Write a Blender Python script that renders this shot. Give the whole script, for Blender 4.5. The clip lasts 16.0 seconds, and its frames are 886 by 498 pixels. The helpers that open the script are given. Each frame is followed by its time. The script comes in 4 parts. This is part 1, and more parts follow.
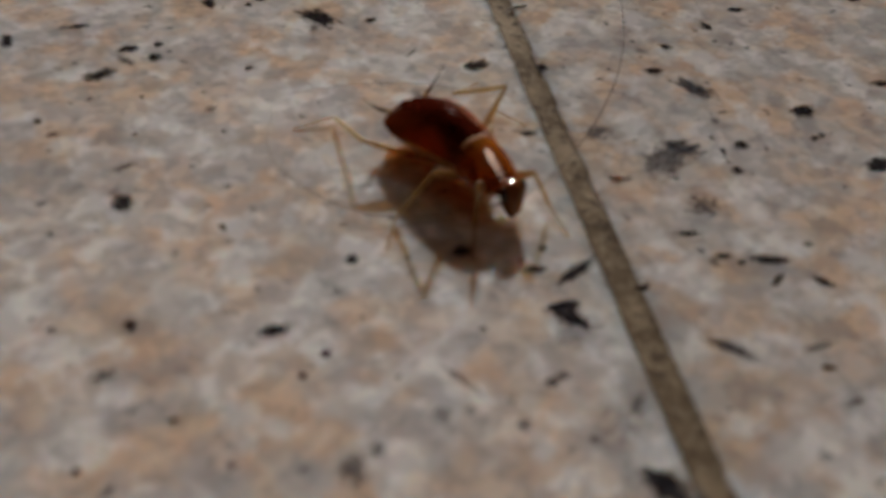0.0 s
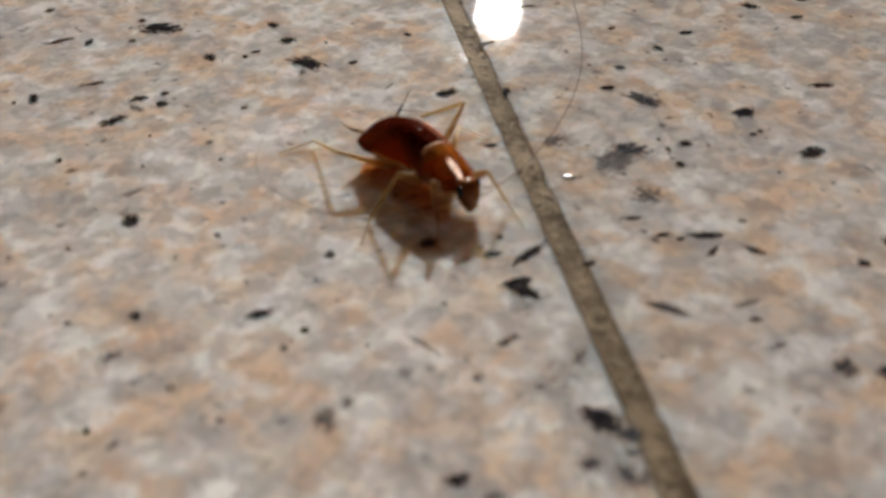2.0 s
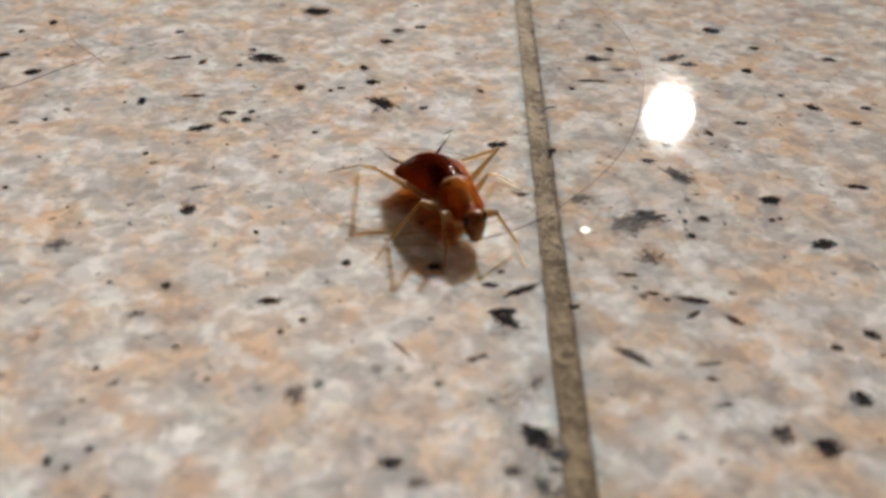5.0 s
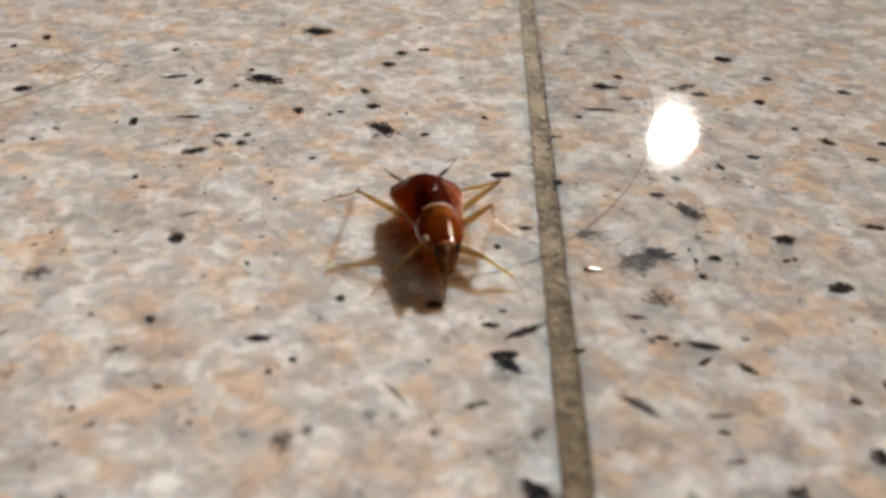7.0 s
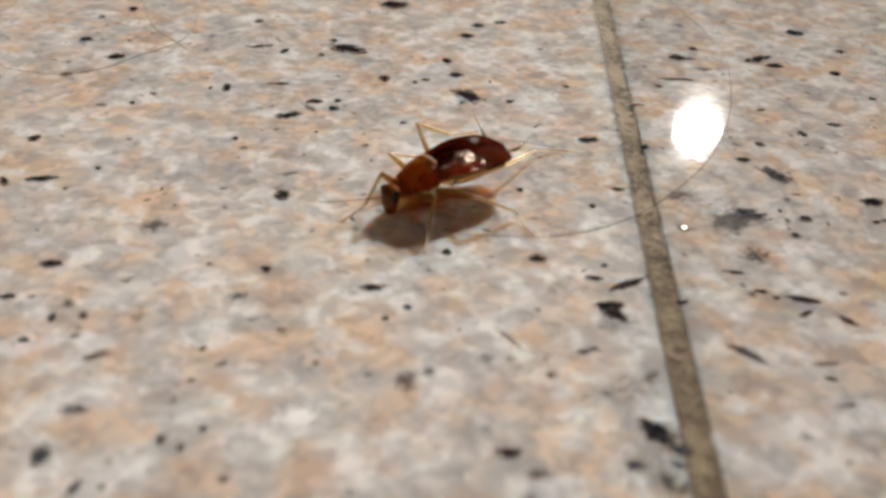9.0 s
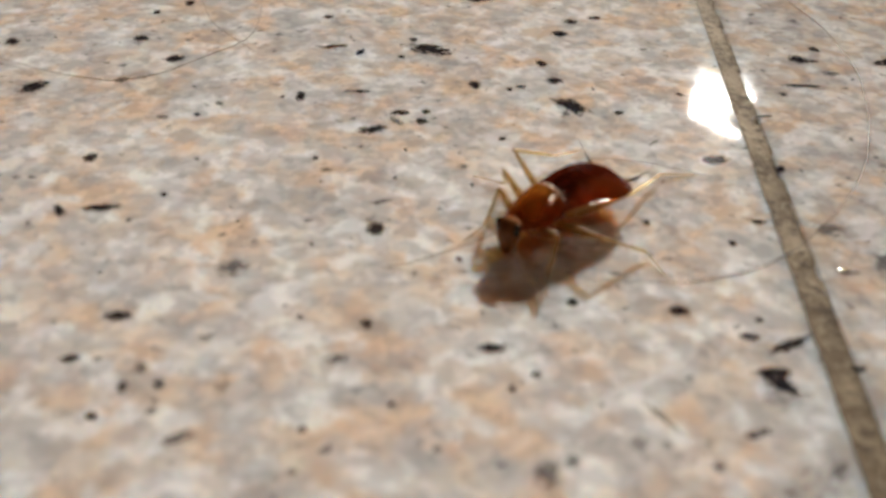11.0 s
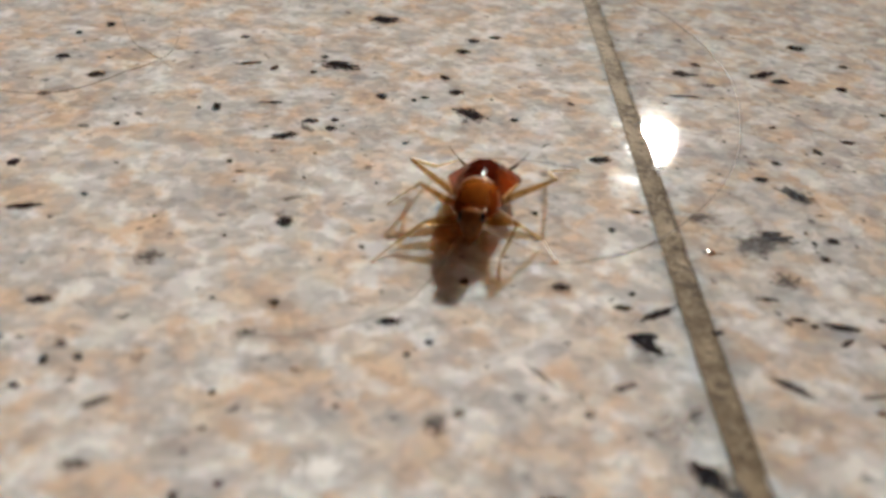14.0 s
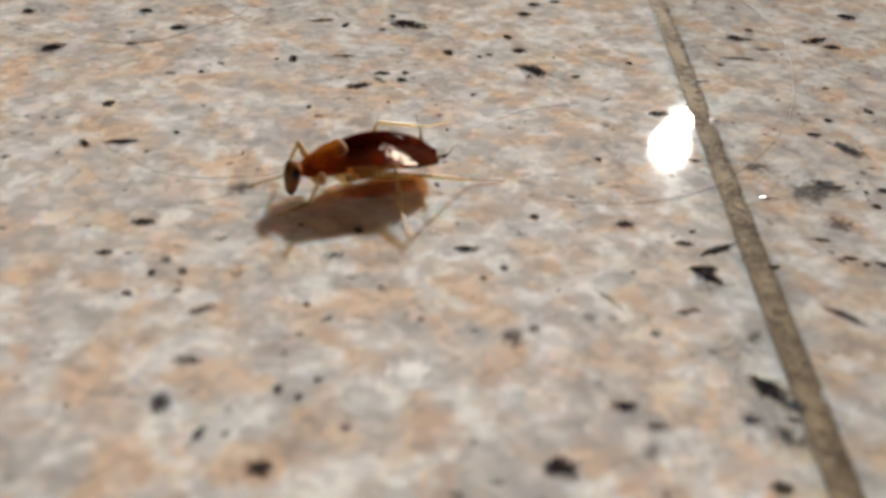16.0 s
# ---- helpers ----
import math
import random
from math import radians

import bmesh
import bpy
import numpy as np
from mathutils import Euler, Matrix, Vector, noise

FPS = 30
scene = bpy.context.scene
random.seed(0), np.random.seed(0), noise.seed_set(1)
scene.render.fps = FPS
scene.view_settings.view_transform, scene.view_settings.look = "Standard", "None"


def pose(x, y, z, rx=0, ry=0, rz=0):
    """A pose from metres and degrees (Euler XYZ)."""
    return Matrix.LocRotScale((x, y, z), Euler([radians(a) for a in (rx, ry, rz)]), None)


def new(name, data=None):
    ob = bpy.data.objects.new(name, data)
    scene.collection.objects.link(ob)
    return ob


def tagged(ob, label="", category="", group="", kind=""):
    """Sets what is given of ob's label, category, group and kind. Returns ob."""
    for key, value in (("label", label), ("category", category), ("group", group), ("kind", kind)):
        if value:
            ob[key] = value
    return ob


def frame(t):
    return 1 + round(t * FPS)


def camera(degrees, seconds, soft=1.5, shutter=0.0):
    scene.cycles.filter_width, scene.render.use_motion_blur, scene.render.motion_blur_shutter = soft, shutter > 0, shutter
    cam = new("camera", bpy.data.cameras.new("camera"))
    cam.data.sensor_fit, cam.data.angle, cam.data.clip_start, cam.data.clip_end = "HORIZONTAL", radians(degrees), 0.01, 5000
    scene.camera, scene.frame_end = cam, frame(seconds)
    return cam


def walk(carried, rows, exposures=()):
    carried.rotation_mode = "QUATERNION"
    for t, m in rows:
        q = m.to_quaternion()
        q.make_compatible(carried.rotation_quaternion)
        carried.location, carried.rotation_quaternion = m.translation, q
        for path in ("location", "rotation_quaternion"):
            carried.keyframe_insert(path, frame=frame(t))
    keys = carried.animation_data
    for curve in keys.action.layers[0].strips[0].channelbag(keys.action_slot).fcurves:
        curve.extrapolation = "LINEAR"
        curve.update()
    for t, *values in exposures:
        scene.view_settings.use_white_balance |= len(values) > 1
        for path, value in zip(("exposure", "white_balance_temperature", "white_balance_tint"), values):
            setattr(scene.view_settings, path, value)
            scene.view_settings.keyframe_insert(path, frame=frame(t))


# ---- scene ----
MM = 0.001


def held(x, y, z, tilt, roll, turn):
    """Camera pose from millimetres and degrees: turned about the vertical, tilted up from straight down, rolled."""
    return pose(x * MM, y * MM, z * MM, tilt, 0, turn) @ pose(0, 0, 0, 0, 0, roll)


# ---- camera ----
cam = camera(47.62, 16.0, soft=3.1, shutter=0.4)
cam.data.dof.use_dof = True
cam.data.dof.focus_distance = 0.108
cam.data.dof.aperture_fstop = 34.0
walk(cam, [
    (0.0, held(-6.65, -32.70, 46.01, 47.29, 4.41, -15.27)),
    (0.5, held(-5.54, -37.17, 46.33, 49.45, -1.25, -8.87)),
    (1.0, held(-4.00, -37.87, 45.86, 51.94, -0.92, -11.97)),
    (1.5, held(-4.01, -39.39, 45.76, 52.20, -1.22, -11.63)),
    (2.0, held(-3.26, -44.53, 46.39, 52.16, -1.36, -11.52)),
    (2.5, held(-2.95, -47.63, 46.60, 52.17, -1.33, -11.43)),
    (3.0, held(-4.61, -45.41, 46.56, 53.41, -0.95, -11.05)),
    (5.3, held(7.43, -54.72, 47.35, 56.73, 1.97, -1.10)),
    (5.5, held(7.57, -54.03, 47.01, 55.89, 1.98, -1.49)),
    (6.0, held(7.31, -53.90, 46.62, 56.20, 2.44, -2.07)),
    (6.5, held(7.17, -53.30, 46.53, 56.12, 2.72, -2.70)),
    (7.0, held(6.58, -50.12, 46.53, 57.63, 3.05, -1.45)),
    (7.5, held(6.28, -50.81, 46.17, 57.92, 3.08, -1.17)),
    (8.0, held(5.10, -52.45, 46.06, 57.77, 3.05, -0.62)),
    (8.5, held(2.51, -53.56, 45.43, 57.66, 2.87, -0.23)),
    (9.0, held(0.00, -54.00, 45.00, 57.17, 2.68, 0.00)),
    (9.5, held(-6.99, -50.04, 44.14, 57.22, 2.34, 0.28)),
    (12.0, held(-7.50, -40.92, 42.71, 54.74, 2.34, 2.01)),
    (12.5, held(-6.28, -44.75, 42.56, 55.07, 1.92, 0.42)),
    (13.0, held(-5.19, -45.60, 42.37, 54.80, 3.23, -2.69)),
    (13.5, held(-5.54, -46.62, 42.49, 55.72, 3.31, -2.58)),
    (14.0, held(-4.61, -49.24, 43.05, 58.14, 3.58, -2.73)),
    (14.5, held(-3.78, -51.18, 42.52, 57.92, 4.16, -3.62)),
    (15.0, held(-3.85, -51.87, 42.69, 58.27, 4.17, -3.83)),
    (15.5, held(-5.28, -54.12, 42.80, 58.32, 3.84, -2.46)),
    (16.0, held(-8.08, -56.02, 42.00, 57.38, 3.78, -0.81)),
], exposures=[(0.0, -1.04, 6500, 13.2), (1.0, -0.85, 6500, 14), (1.5, -0.71, 6500, 12.6), (2.0, -0.37, 6500, 10.2), (3.0, -0.03, 6500, 10.2), (5.5, -0.03, 6500, 10), (9.5, -0.03, 6500, 9.5), (12.0, -0.07, 6500, 8.6), (16.0, -0.07, 6500, 8.6)])

# ---- light: a lamp on the far wall in an added hood and an oblong ceiling light, in a closed room ----
LAMP_GLOW = 11200.0
PANEL_GLOW = 9.0
world = bpy.data.worlds.new("room_air")
world.use_nodes = True
world.node_tree.nodes["Background"].inputs[0].default_value = (0.5, 0.5, 0.5, 1)
world.node_tree.nodes["Background"].inputs[1].default_value = 0.02
scene.world = world


# ---- materials ----
class Nodes:
    """A node material under construction."""

    def __init__(self, name):
        self.mat = bpy.data.materials.new(name)
        self.mat.use_nodes = True
        self.tree = self.mat.node_tree
        self.bsdf = self.tree.nodes["Principled BSDF"]
        self.out = self.tree.nodes["Material Output"]

    def add(self, kind, inputs=None, **settings):
        node = self.tree.nodes.new(kind)
        if kind == "ShaderNodeMath" and "operation" in settings:
            node.operation = settings["operation"]
        if kind == "ShaderNodeMath" and "use_clamp" in settings:
            node.use_clamp = settings["use_clamp"]
        if kind == "ShaderNodeVectorMath":
            node.operation = settings["operation"]
        if kind == "ShaderNodeTexVoronoi" and "feature" in settings:
            node.feature = settings["feature"]
        if kind == "ShaderNodeMix":
            node.data_type = "RGBA"
            node.blend_type = settings.get("blend_type", "MIX")
        for key, value in (inputs or {}).items():
            self.put(node.inputs[key], value)
        return node

    def put(self, socket, value):
        if isinstance(value, bpy.types.NodeSocket):
            self.tree.links.new(value, socket)
        else:
            socket.default_value = value

    def set(self, **values):
        for key, value in values.items():
            self.put(self.bsdf.inputs[key.replace("_", " ")], value)

    def math(self, operation, a, b=0.0, clamp=False):
        return self.add("ShaderNodeMath", {0: a, 1: b}, operation=operation, use_clamp=clamp).outputs[0]

    def noise(self, vector, scale, detail=3.0, rough=0.55, shift=0.0, distortion=0.0):
        moved = self.add("ShaderNodeVectorMath", {0: vector, 1: (shift, shift * 0.7, shift * 0.3)}, operation="ADD").outputs[0]
        return self.add("ShaderNodeTexNoise", {"Vector": moved, "Scale": scale, "Detail": detail, "Roughness": rough, "Distortion": distortion}).outputs[0]

    def ramp(self, value, low, high, to_low=0.0, to_high=1.0):
        node = self.add("ShaderNodeMapRange", {0: value, 1: low, 2: high, 3: to_low, 4: to_high})
        node.interpolation_type = "SMOOTHSTEP"
        return node.outputs[0]

    def mix(self, factor, a, b, blend="MIX"):
        return self.add("ShaderNodeMix", {0: factor, 6: a, 7: b}, blend_type=blend).outputs[2]

    def position(self):
        return self.add("ShaderNodeNewGeometry").outputs["Position"]

    def local(self):
        return self.add("ShaderNodeTexCoord").outputs["Object"]

    def random(self):
        return self.add("ShaderNodeObjectInfo").outputs["Random"]

    def bump(self, height, distance, strength=1.0):
        return self.add("ShaderNodeBump", {"Height": height, "Distance": distance, "Strength": strength}).outputs[0]


def rgb(r, g, b):
    return (r, g, b, 1.0)


POLISH = 0.022
WAVE = 10.0
LEAN = 15000.0
EASE = 1.0e6


def polished_wave(n, where, pits=0.0):
    """The slight unevenness of polished stone, in micrometres, shared by the stone and the minerals in it."""
    wave = n.noise(where, 210, 2.0, 0.5, 0.31)
    fine = n.noise(where, 2600, 2.0, 0.5, 0.11)
    height = n.math("MULTIPLY", n.math("ADD", wave, n.math("MULTIPLY", fine, 0.012)), WAVE)
    if pits:
        cell = n.add("ShaderNodeTexVoronoi", {"Vector": where, "Scale": 1000.0})
        few = n.add("ShaderNodeSeparateColor", {0: cell.outputs["Color"]}).outputs[1]
        hole = n.math("MULTIPLY", n.ramp(cell.outputs["Distance"], 0.16, 0.02), n.ramp(few, 0.86, 0.90))
        height = n.math("SUBTRACT", height, n.math("MULTIPLY", hole, pits * WAVE))
    # the west tile dips a little along its edge, and leans and is eased towards the joint but for one level stretch
    place = n.add("ShaderNodeSeparateXYZ", {0: where})
    joint = n.math("ADD", n.math("MULTIPLY", place.outputs[1], 0.0334), 0.01722)
    inset = n.math("SUBTRACT", joint, place.outputs[0])
    west = n.math("GREATER_THAN", inset, 0.0)
    dip = n.math("MULTIPLY", n.math("COSINE", n.math("MULTIPLY", n.math("SUBTRACT", place.outputs[1], 0.0405), 95.0)), -28.0)
    lean = n.math("SUBTRACT", n.math("MINIMUM", inset, 0.012), 0.0032)
    eased = n.math("POWER", n.math("MAXIMUM", n.math("SUBTRACT", 0.0055, inset), 0.0), 2.0)
    slope = n.math("SUBTRACT", n.math("MULTIPLY", lean, LEAN), n.math("MULTIPLY", eased, EASE))
    level = n.ramp(n.math("ABSOLUTE", n.math("SUBTRACT", place.outputs[1], 0.0395)), 0.0010, 0.0060, 0.05, 1.0)
    height = n.math("ADD", height, n.math("MULTIPLY", west, n.math("ADD", dip, n.math("MULTIPLY", slope, level))))
    return n.bump(height, 1e-6)


def granite():
    """Peach and white feldspar, blue-grey quartz and small dark grains; light strays a little way inside the stone."""
    n = Nodes("polished_granite")
    p = n.position()
    bend = n.add("ShaderNodeTexNoise", {"Vector": p, "Scale": 700.0, "Detail": 4.0, "Roughness": 0.6}).outputs[1]
    warp = n.add("ShaderNodeVectorMath", {0: p, 1: n.add("ShaderNodeVectorMath", {0: bend, 1: (0.0019, 0.0019, 0.0)}, operation="MULTIPLY").outputs[0]}, operation="ADD").outputs[0]
    peach = n.ramp(n.noise(p, 165, 4.0, 0.55, 0.0, 0.1), 0.40, 0.62)
    rose = n.ramp(n.noise(p, 270, 5.0, 0.6, 0.52, 0.1), 0.50, 0.70)
    smoke = n.ramp(n.noise(p, 300, 4.0, 0.6, 0.93, 0.2), 0.53, 0.64)
    milk = n.ramp(n.noise(p, 240, 4.0, 0.58, 1.71, 0.1), 0.47, 0.60)
    ash = n.ramp(n.noise(p, 560, 5.0, 0.62, 2.31, 0.1), 0.56, 0.65)
    base = n.mix(peach, rgb(0.535, 0.522, 0.515), rgb(0.635, 0.497, 0.385))
    base = n.mix(n.math("MULTIPLY", rose, 0.30), base, rgb(0.60, 0.42, 0.335))
    base = n.mix(n.math("MULTIPLY", milk, 0.88), base, rgb(0.745, 0.745, 0.75))
    base = n.mix(n.math("MULTIPLY", smoke, 0.38), base, rgb(0.31, 0.31, 0.32))
    base = n.mix(n.math("MULTIPLY", ash, 0.32), base, rgb(0.20, 0.20, 0.208))
    # crystals, each with its own tone, that melt into one another
    crystal = n.add("ShaderNodeTexVoronoi", {"Vector": warp, "Scale": 470.0, "Smoothness": 0.8}, feature="SMOOTH_F1")
    tint = n.add("ShaderNodeSeparateColor", {0: crystal.outputs["Color"]})
    base = n.mix(n.ramp(tint.outputs[0], 0.52, 0.80, 0.0, 0.42), base, rgb(0.70, 0.685, 0.67))
    base = n.mix(n.ramp(tint.outputs[1], 0.56, 0.82, 0.0, 0.30), base, rgb(0.64, 0.50, 0.365))
    base = n.mix(n.ramp(tint.outputs[2], 0.60, 0.80, 0.0, 0.34), base, rgb(0.31, 0.308, 0.315))
    small = n.add("ShaderNodeTexVoronoi", {"Vector": warp, "Scale": 1150.0, "Smoothness": 0.6}, feature="SMOOTH_F1")
    shade = n.add("ShaderNodeSeparateColor", {0: small.outputs["Color"]})
    base = n.mix(1.0, base, n.mix(n.ramp(shade.outputs[0], 0.25, 0.75), rgb(0.88, 0.88, 0.89), rgb(1.10, 1.10, 1.09)), "MULTIPLY")
    # small dark grains
    for size, shift, few in ((430.0, 0.0, 0.77), (800.0, 0.37, 0.70)):
        moved = n.add("ShaderNodeVectorMath", {0: warp, 1: (shift, shift, 0.0)}, operation="ADD").outputs[0]
        grain = n.add("ShaderNodeTexVoronoi", {"Vector": moved, "Scale": size})
        chosen = n.add("ShaderNodeSeparateColor", {0: grain.outputs["Color"]}).outputs[0]
        ragged = n.math("ADD", grain.outputs["Distance"], n.math("MULTIPLY", n.noise(p, 2400, 2.0, 0.6, 0.2), 0.30))
        speck = n.math("MULTIPLY", n.ramp(ragged, 0.42, 0.22), n.ramp(chosen, few, few + 0.25))
        base = n.mix(n.math("MULTIPLY", speck, 0.85), base, rgb(0.06, 0.058, 0.06))
    fine = n.noise(p, 4200, 3.0, 0.7, 0.4)
    base = n.mix(1.0, base, n.mix(fine, rgb(0.86, 0.86, 0.86), rgb(1.12, 1.12, 1.12)), "MULTIPLY")
    base = n.mix(1.0, base, n.add("ShaderNodeObjectInfo").outputs["Color"], "MULTIPLY")
    n.set(Base_Color=base, Roughness=POLISH, IOR=1.5, Normal=polished_wave(n, p, 7.0), Subsurface_Weight=0.9, Subsurface_Radius=(1.0, 0.66, 0.47), Subsurface_Scale=0.0048)
    return n.mat


def mineral(name, colour, second, solid, sharp):
    """A mineral fleck cut flat by the polishing: ragged outline, thinning to the stone at its rim."""
    n = Nodes(name)
    q = n.local()
    where = n.position()
    chance = n.random()
    far = n.add("ShaderNodeVectorMath", {0: q}, operation="LENGTH").outputs["Value"]
    rim = n.noise(n.add("ShaderNodeVectorMath", {0: q, 1: n.add("ShaderNodeCombineXYZ", {0: n.math("MULTIPLY", chance, 97.0), 1: n.math("MULTIPLY", chance, 31.0), 2: 0.0}).outputs[0]}, operation="ADD").outputs[0], 2.9, 6.0, 0.70)
    cover = n.math("ADD", n.math("SUBTRACT", 1.0, far), n.math("MULTIPLY", n.math("SUBTRACT", rim, 0.5), 3.1))
    alpha = n.math("MULTIPLY", n.ramp(cover, 0.05, 0.05 + sharp), solid)
    grain = n.noise(where, 2300, 3.0, 0.6, 0.7)
    n.set(Base_Color=n.mix(n.ramp(grain, 0.42, 0.68), colour, second), Roughness=POLISH, IOR=1.5, Alpha=alpha, Normal=polished_wave(n, where))
    return n.mat


def grout_matter():
    n = Nodes("cement_grout")
    p = n.position()
    a, b, c = n.noise(p, 230, 5.0, 0.68), n.noise(p, 2200, 4.0, 0.7, 0.5), n.noise(p, 900, 3.0, 0.6, 1.2)
    base = n.mix(n.ramp(a, 0.35, 0.65), rgb(0.10, 0.070, 0.041), rgb(0.25, 0.193, 0.127))
    bands = n.noise(p, 110, 3.0, 0.55, 2.2)
    base = n.mix(n.ramp(bands, 0.52, 0.62, 0.0, 0.75), base, rgb(0.32, 0.255, 0.18))
    base = n.mix(n.ramp(bands, 0.46, 0.38, 0.0, 0.6), base, rgb(0.12, 0.088, 0.054))
    base = n.mix(n.ramp(b, 0.50, 0.66, 0.0, 0.7), base, rgb(0.36, 0.295, 0.21))
    base = n.mix(n.ramp(c, 0.52, 0.64, 0.0, 0.8), base, rgb(0.065, 0.048, 0.034))
    # shade along both sides of the recessed joint, painted as darker brown
    place = n.add("ShaderNodeSeparateXYZ", {0: p})
    axis = n.math("ADD", n.math("MULTIPLY", place.outputs[1], 0.0334), 0.01722)
    off = n.math("ADD", n.math("ABSOLUTE", n.math("SUBTRACT", place.outputs[0], axis)), n.math("MULTIPLY", n.math("SUBTRACT", n.noise(p, 800, 4.0, 0.6, 4.4), 0.5), 0.0009))
    base = n.mix(n.ramp(off, 0.00070, 0.00110, 0.0, 0.65), base, rgb(0.095, 0.066, 0.040))
    n.set(Base_Color=base, Roughness=0.8, Specular_IOR_Level=0.1, Normal=n.bump(n.math("ADD", b, n.math("MULTIPLY", c, 1.5)), 1.6e-4))
    return n.mat


def cuticle(n, base, rough, height, depth, tint, clear, shine=1.0, most=0.45):
    """Insect cuticle: a coloured body that lets tinted light through, under a clear gloss."""
    bump = n.bump(height, depth)
    n.set(Base_Color=base, Roughness=0.6, Specular_IOR_Level=0.0, Normal=bump)
    film = n.add("ShaderNodeBsdfTransparent", {"Color": tint})
    body = n.add("ShaderNodeMixShader", {0: clear, 1: n.bsdf.outputs[0], 2: film.outputs[0]})
    gloss = n.add("ShaderNodeBsdfGlossy", {"Color": rgb(1, 1, 1), "Roughness": rough, "Normal": bump})
    fresnel = n.add("ShaderNodeFresnel", {"IOR": 1.5, "Normal": bump})
    both = n.add("ShaderNodeMixShader", {0: n.math("MINIMUM", n.math("MULTIPLY", fresnel.outputs[0], shine), most), 1: body.outputs[0], 2: gloss.outputs[0]})
    n.tree.links.new(both.outputs[0], n.out.inputs["Surface"])
    return n.mat


def chitin(name, dark, light, rough, tint, clear, bands=0.0, shine=1.0):
    """Glossy insect shell, mottled from dark to light."""
    n = Nodes(name)
    q = n.local()
    base = n.mix(n.ramp(n.noise(q, 420, 4.0, 0.6), 0.35, 0.68), dark, light)
    height = n.noise(q, 2600, 3.0, 0.6, 0.3)
    if bands:
        rings = n.add("ShaderNodeTexWave", {"Vector": n.add("ShaderNodeVectorMath", {0: q, 1: (1.0, 0.05, 0.0)}, operation="MULTIPLY").outputs[0], "Scale": 330.0, "Distortion": 0.6}).outputs["Fac"]
        height = n.math("ADD", height, n.math("MULTIPLY", rings, bands))
    return cuticle(n, base, rough, height, 1.6e-5, tint, clear, shine)


def wing_matter():
    """Forewing: dark red-brown over the back, redder towards the front and the outer edge, with fine veins."""
    n = Nodes("forewing_chitin")
    q = n.local()
    place = n.add("ShaderNodeSeparateXYZ", {0: q})
    side = n.math("ABSOLUTE", place.outputs[1])
    stray = n.math("MULTIPLY", n.math("SUBTRACT", n.noise(q, 500, 3.0, 0.6), 0.5), 0.0016)
    wander = n.math("ADD", side, stray)
    ahead = n.ramp(n.math("ADD", place.outputs[0], stray), -0.0050, -0.0004)
    flank = n.math("MULTIPLY", n.ramp(wander, 0.0010, 0.0026), n.math("ADD", n.math("MULTIPLY", ahead, 0.85), 0.15))
    base = n.mix(flank, rgb(0.045, 0.0055, 0.002), rgb(0.41, 0.080, 0.012))
    base = n.mix(n.ramp(n.noise(q, 900, 4.0, 0.65, 0.6), 0.5, 0.75, 0.0, 0.5), base, rgb(0.10, 0.014, 0.005))
    veins = n.add("ShaderNodeTexWave", {"Vector": n.add("ShaderNodeVectorMath", {0: q, 1: (0.22, 1.0, 0.0)}, operation="MULTIPLY").outputs[0], "Scale": 620.0, "Distortion": 3.5, "Detail": 3.0}).outputs["Fac"]
    height = n.math("ADD", n.math("MULTIPLY", veins, 0.12), n.math("ADD", n.math("MULTIPLY", n.noise(q, 1300, 3.0, 0.6), 0.25), n.math("MULTIPLY", n.noise(n.add("ShaderNodeVectorMath", {0: q, 1: (0.6, 1.0, 1.0)}, operation="MULTIPLY").outputs[0], 520, 3.0, 0.55, 0.8), 3.0)))
    clear = n.math("ADD", n.math("MULTIPLY", flank, 0.46), 0.10)
    return cuticle(n, base, 0.12, height, 8e-5, rgb(0.92, 0.36, 0.10), clear, n.ramp(wander, 0.0011, 0.0020, 0.05, 4.6), 0.18)


def shield_matter():
    """Neck shield: clear amber in the middle, redder and darker towards the flanks."""
    n = Nodes("amber_shield_chitin")
    q = n.local()
    place = n.add("ShaderNodeSeparateXYZ", {0: q})
    stray = n.math("MULTIPLY", n.math("SUBTRACT", n.noise(q, 600, 4.0, 0.6), 0.5), 0.0016)
    wander = n.math("ADD", n.math("ABSOLUTE", place.outputs[1]), stray)
    base = n.mix(n.ramp(wander, 0.0006, 0.0018), rgb(0.66, 0.22, 0.026), rgb(0.33, 0.052, 0.007))
    base = n.mix(n.ramp(n.math("ADD", place.outputs[0], stray), 0.0034, 0.0048, 0.0, 0.75), base, rgb(0.30, 0.045, 0.006))
    base = n.mix(n.ramp(n.noise(q, 650, 4.0, 0.65, 0.6), 0.46, 0.70, 0.0, 0.6), base, rgb(0.25, 0.042, 0.007))
    return cuticle(n, base, 0.11, n.math("ADD", n.noise(q, 1300, 3.0, 0.6), n.math("MULTIPLY", n.noise(q, 450, 2.0, 0.5), 1.5)), 3.5e-5, rgb(0.95, 0.46, 0.11), 0.42, 2.8, 0.22)


def cercus_matter():
    """Tail feeler: straw at its root, dark brown further out."""
    n = Nodes("two_toned_cercus_chitin")
    q = n.local()
    side = n.math("ABSOLUTE", n.add("ShaderNodeSeparateXYZ", {0: q}).outputs[1])
    base = n.mix(n.ramp(n.noise(q, 900, 3.0, 0.6), 0.4, 0.65), rgb(0.030, 0.016, 0.008), rgb(0.11, 0.055, 0.022))
    base = n.mix(n.ramp(side, 0.0023, 0.0015), base, rgb(0.42, 0.27, 0.10))
    return cuticle(n, base, 0.35, n.noise(q, 2600, 3.0, 0.6, 0.3), 1.6e-5, rgb(0.6, 0.35, 0.2), 0.12, 0.4, 0.15)


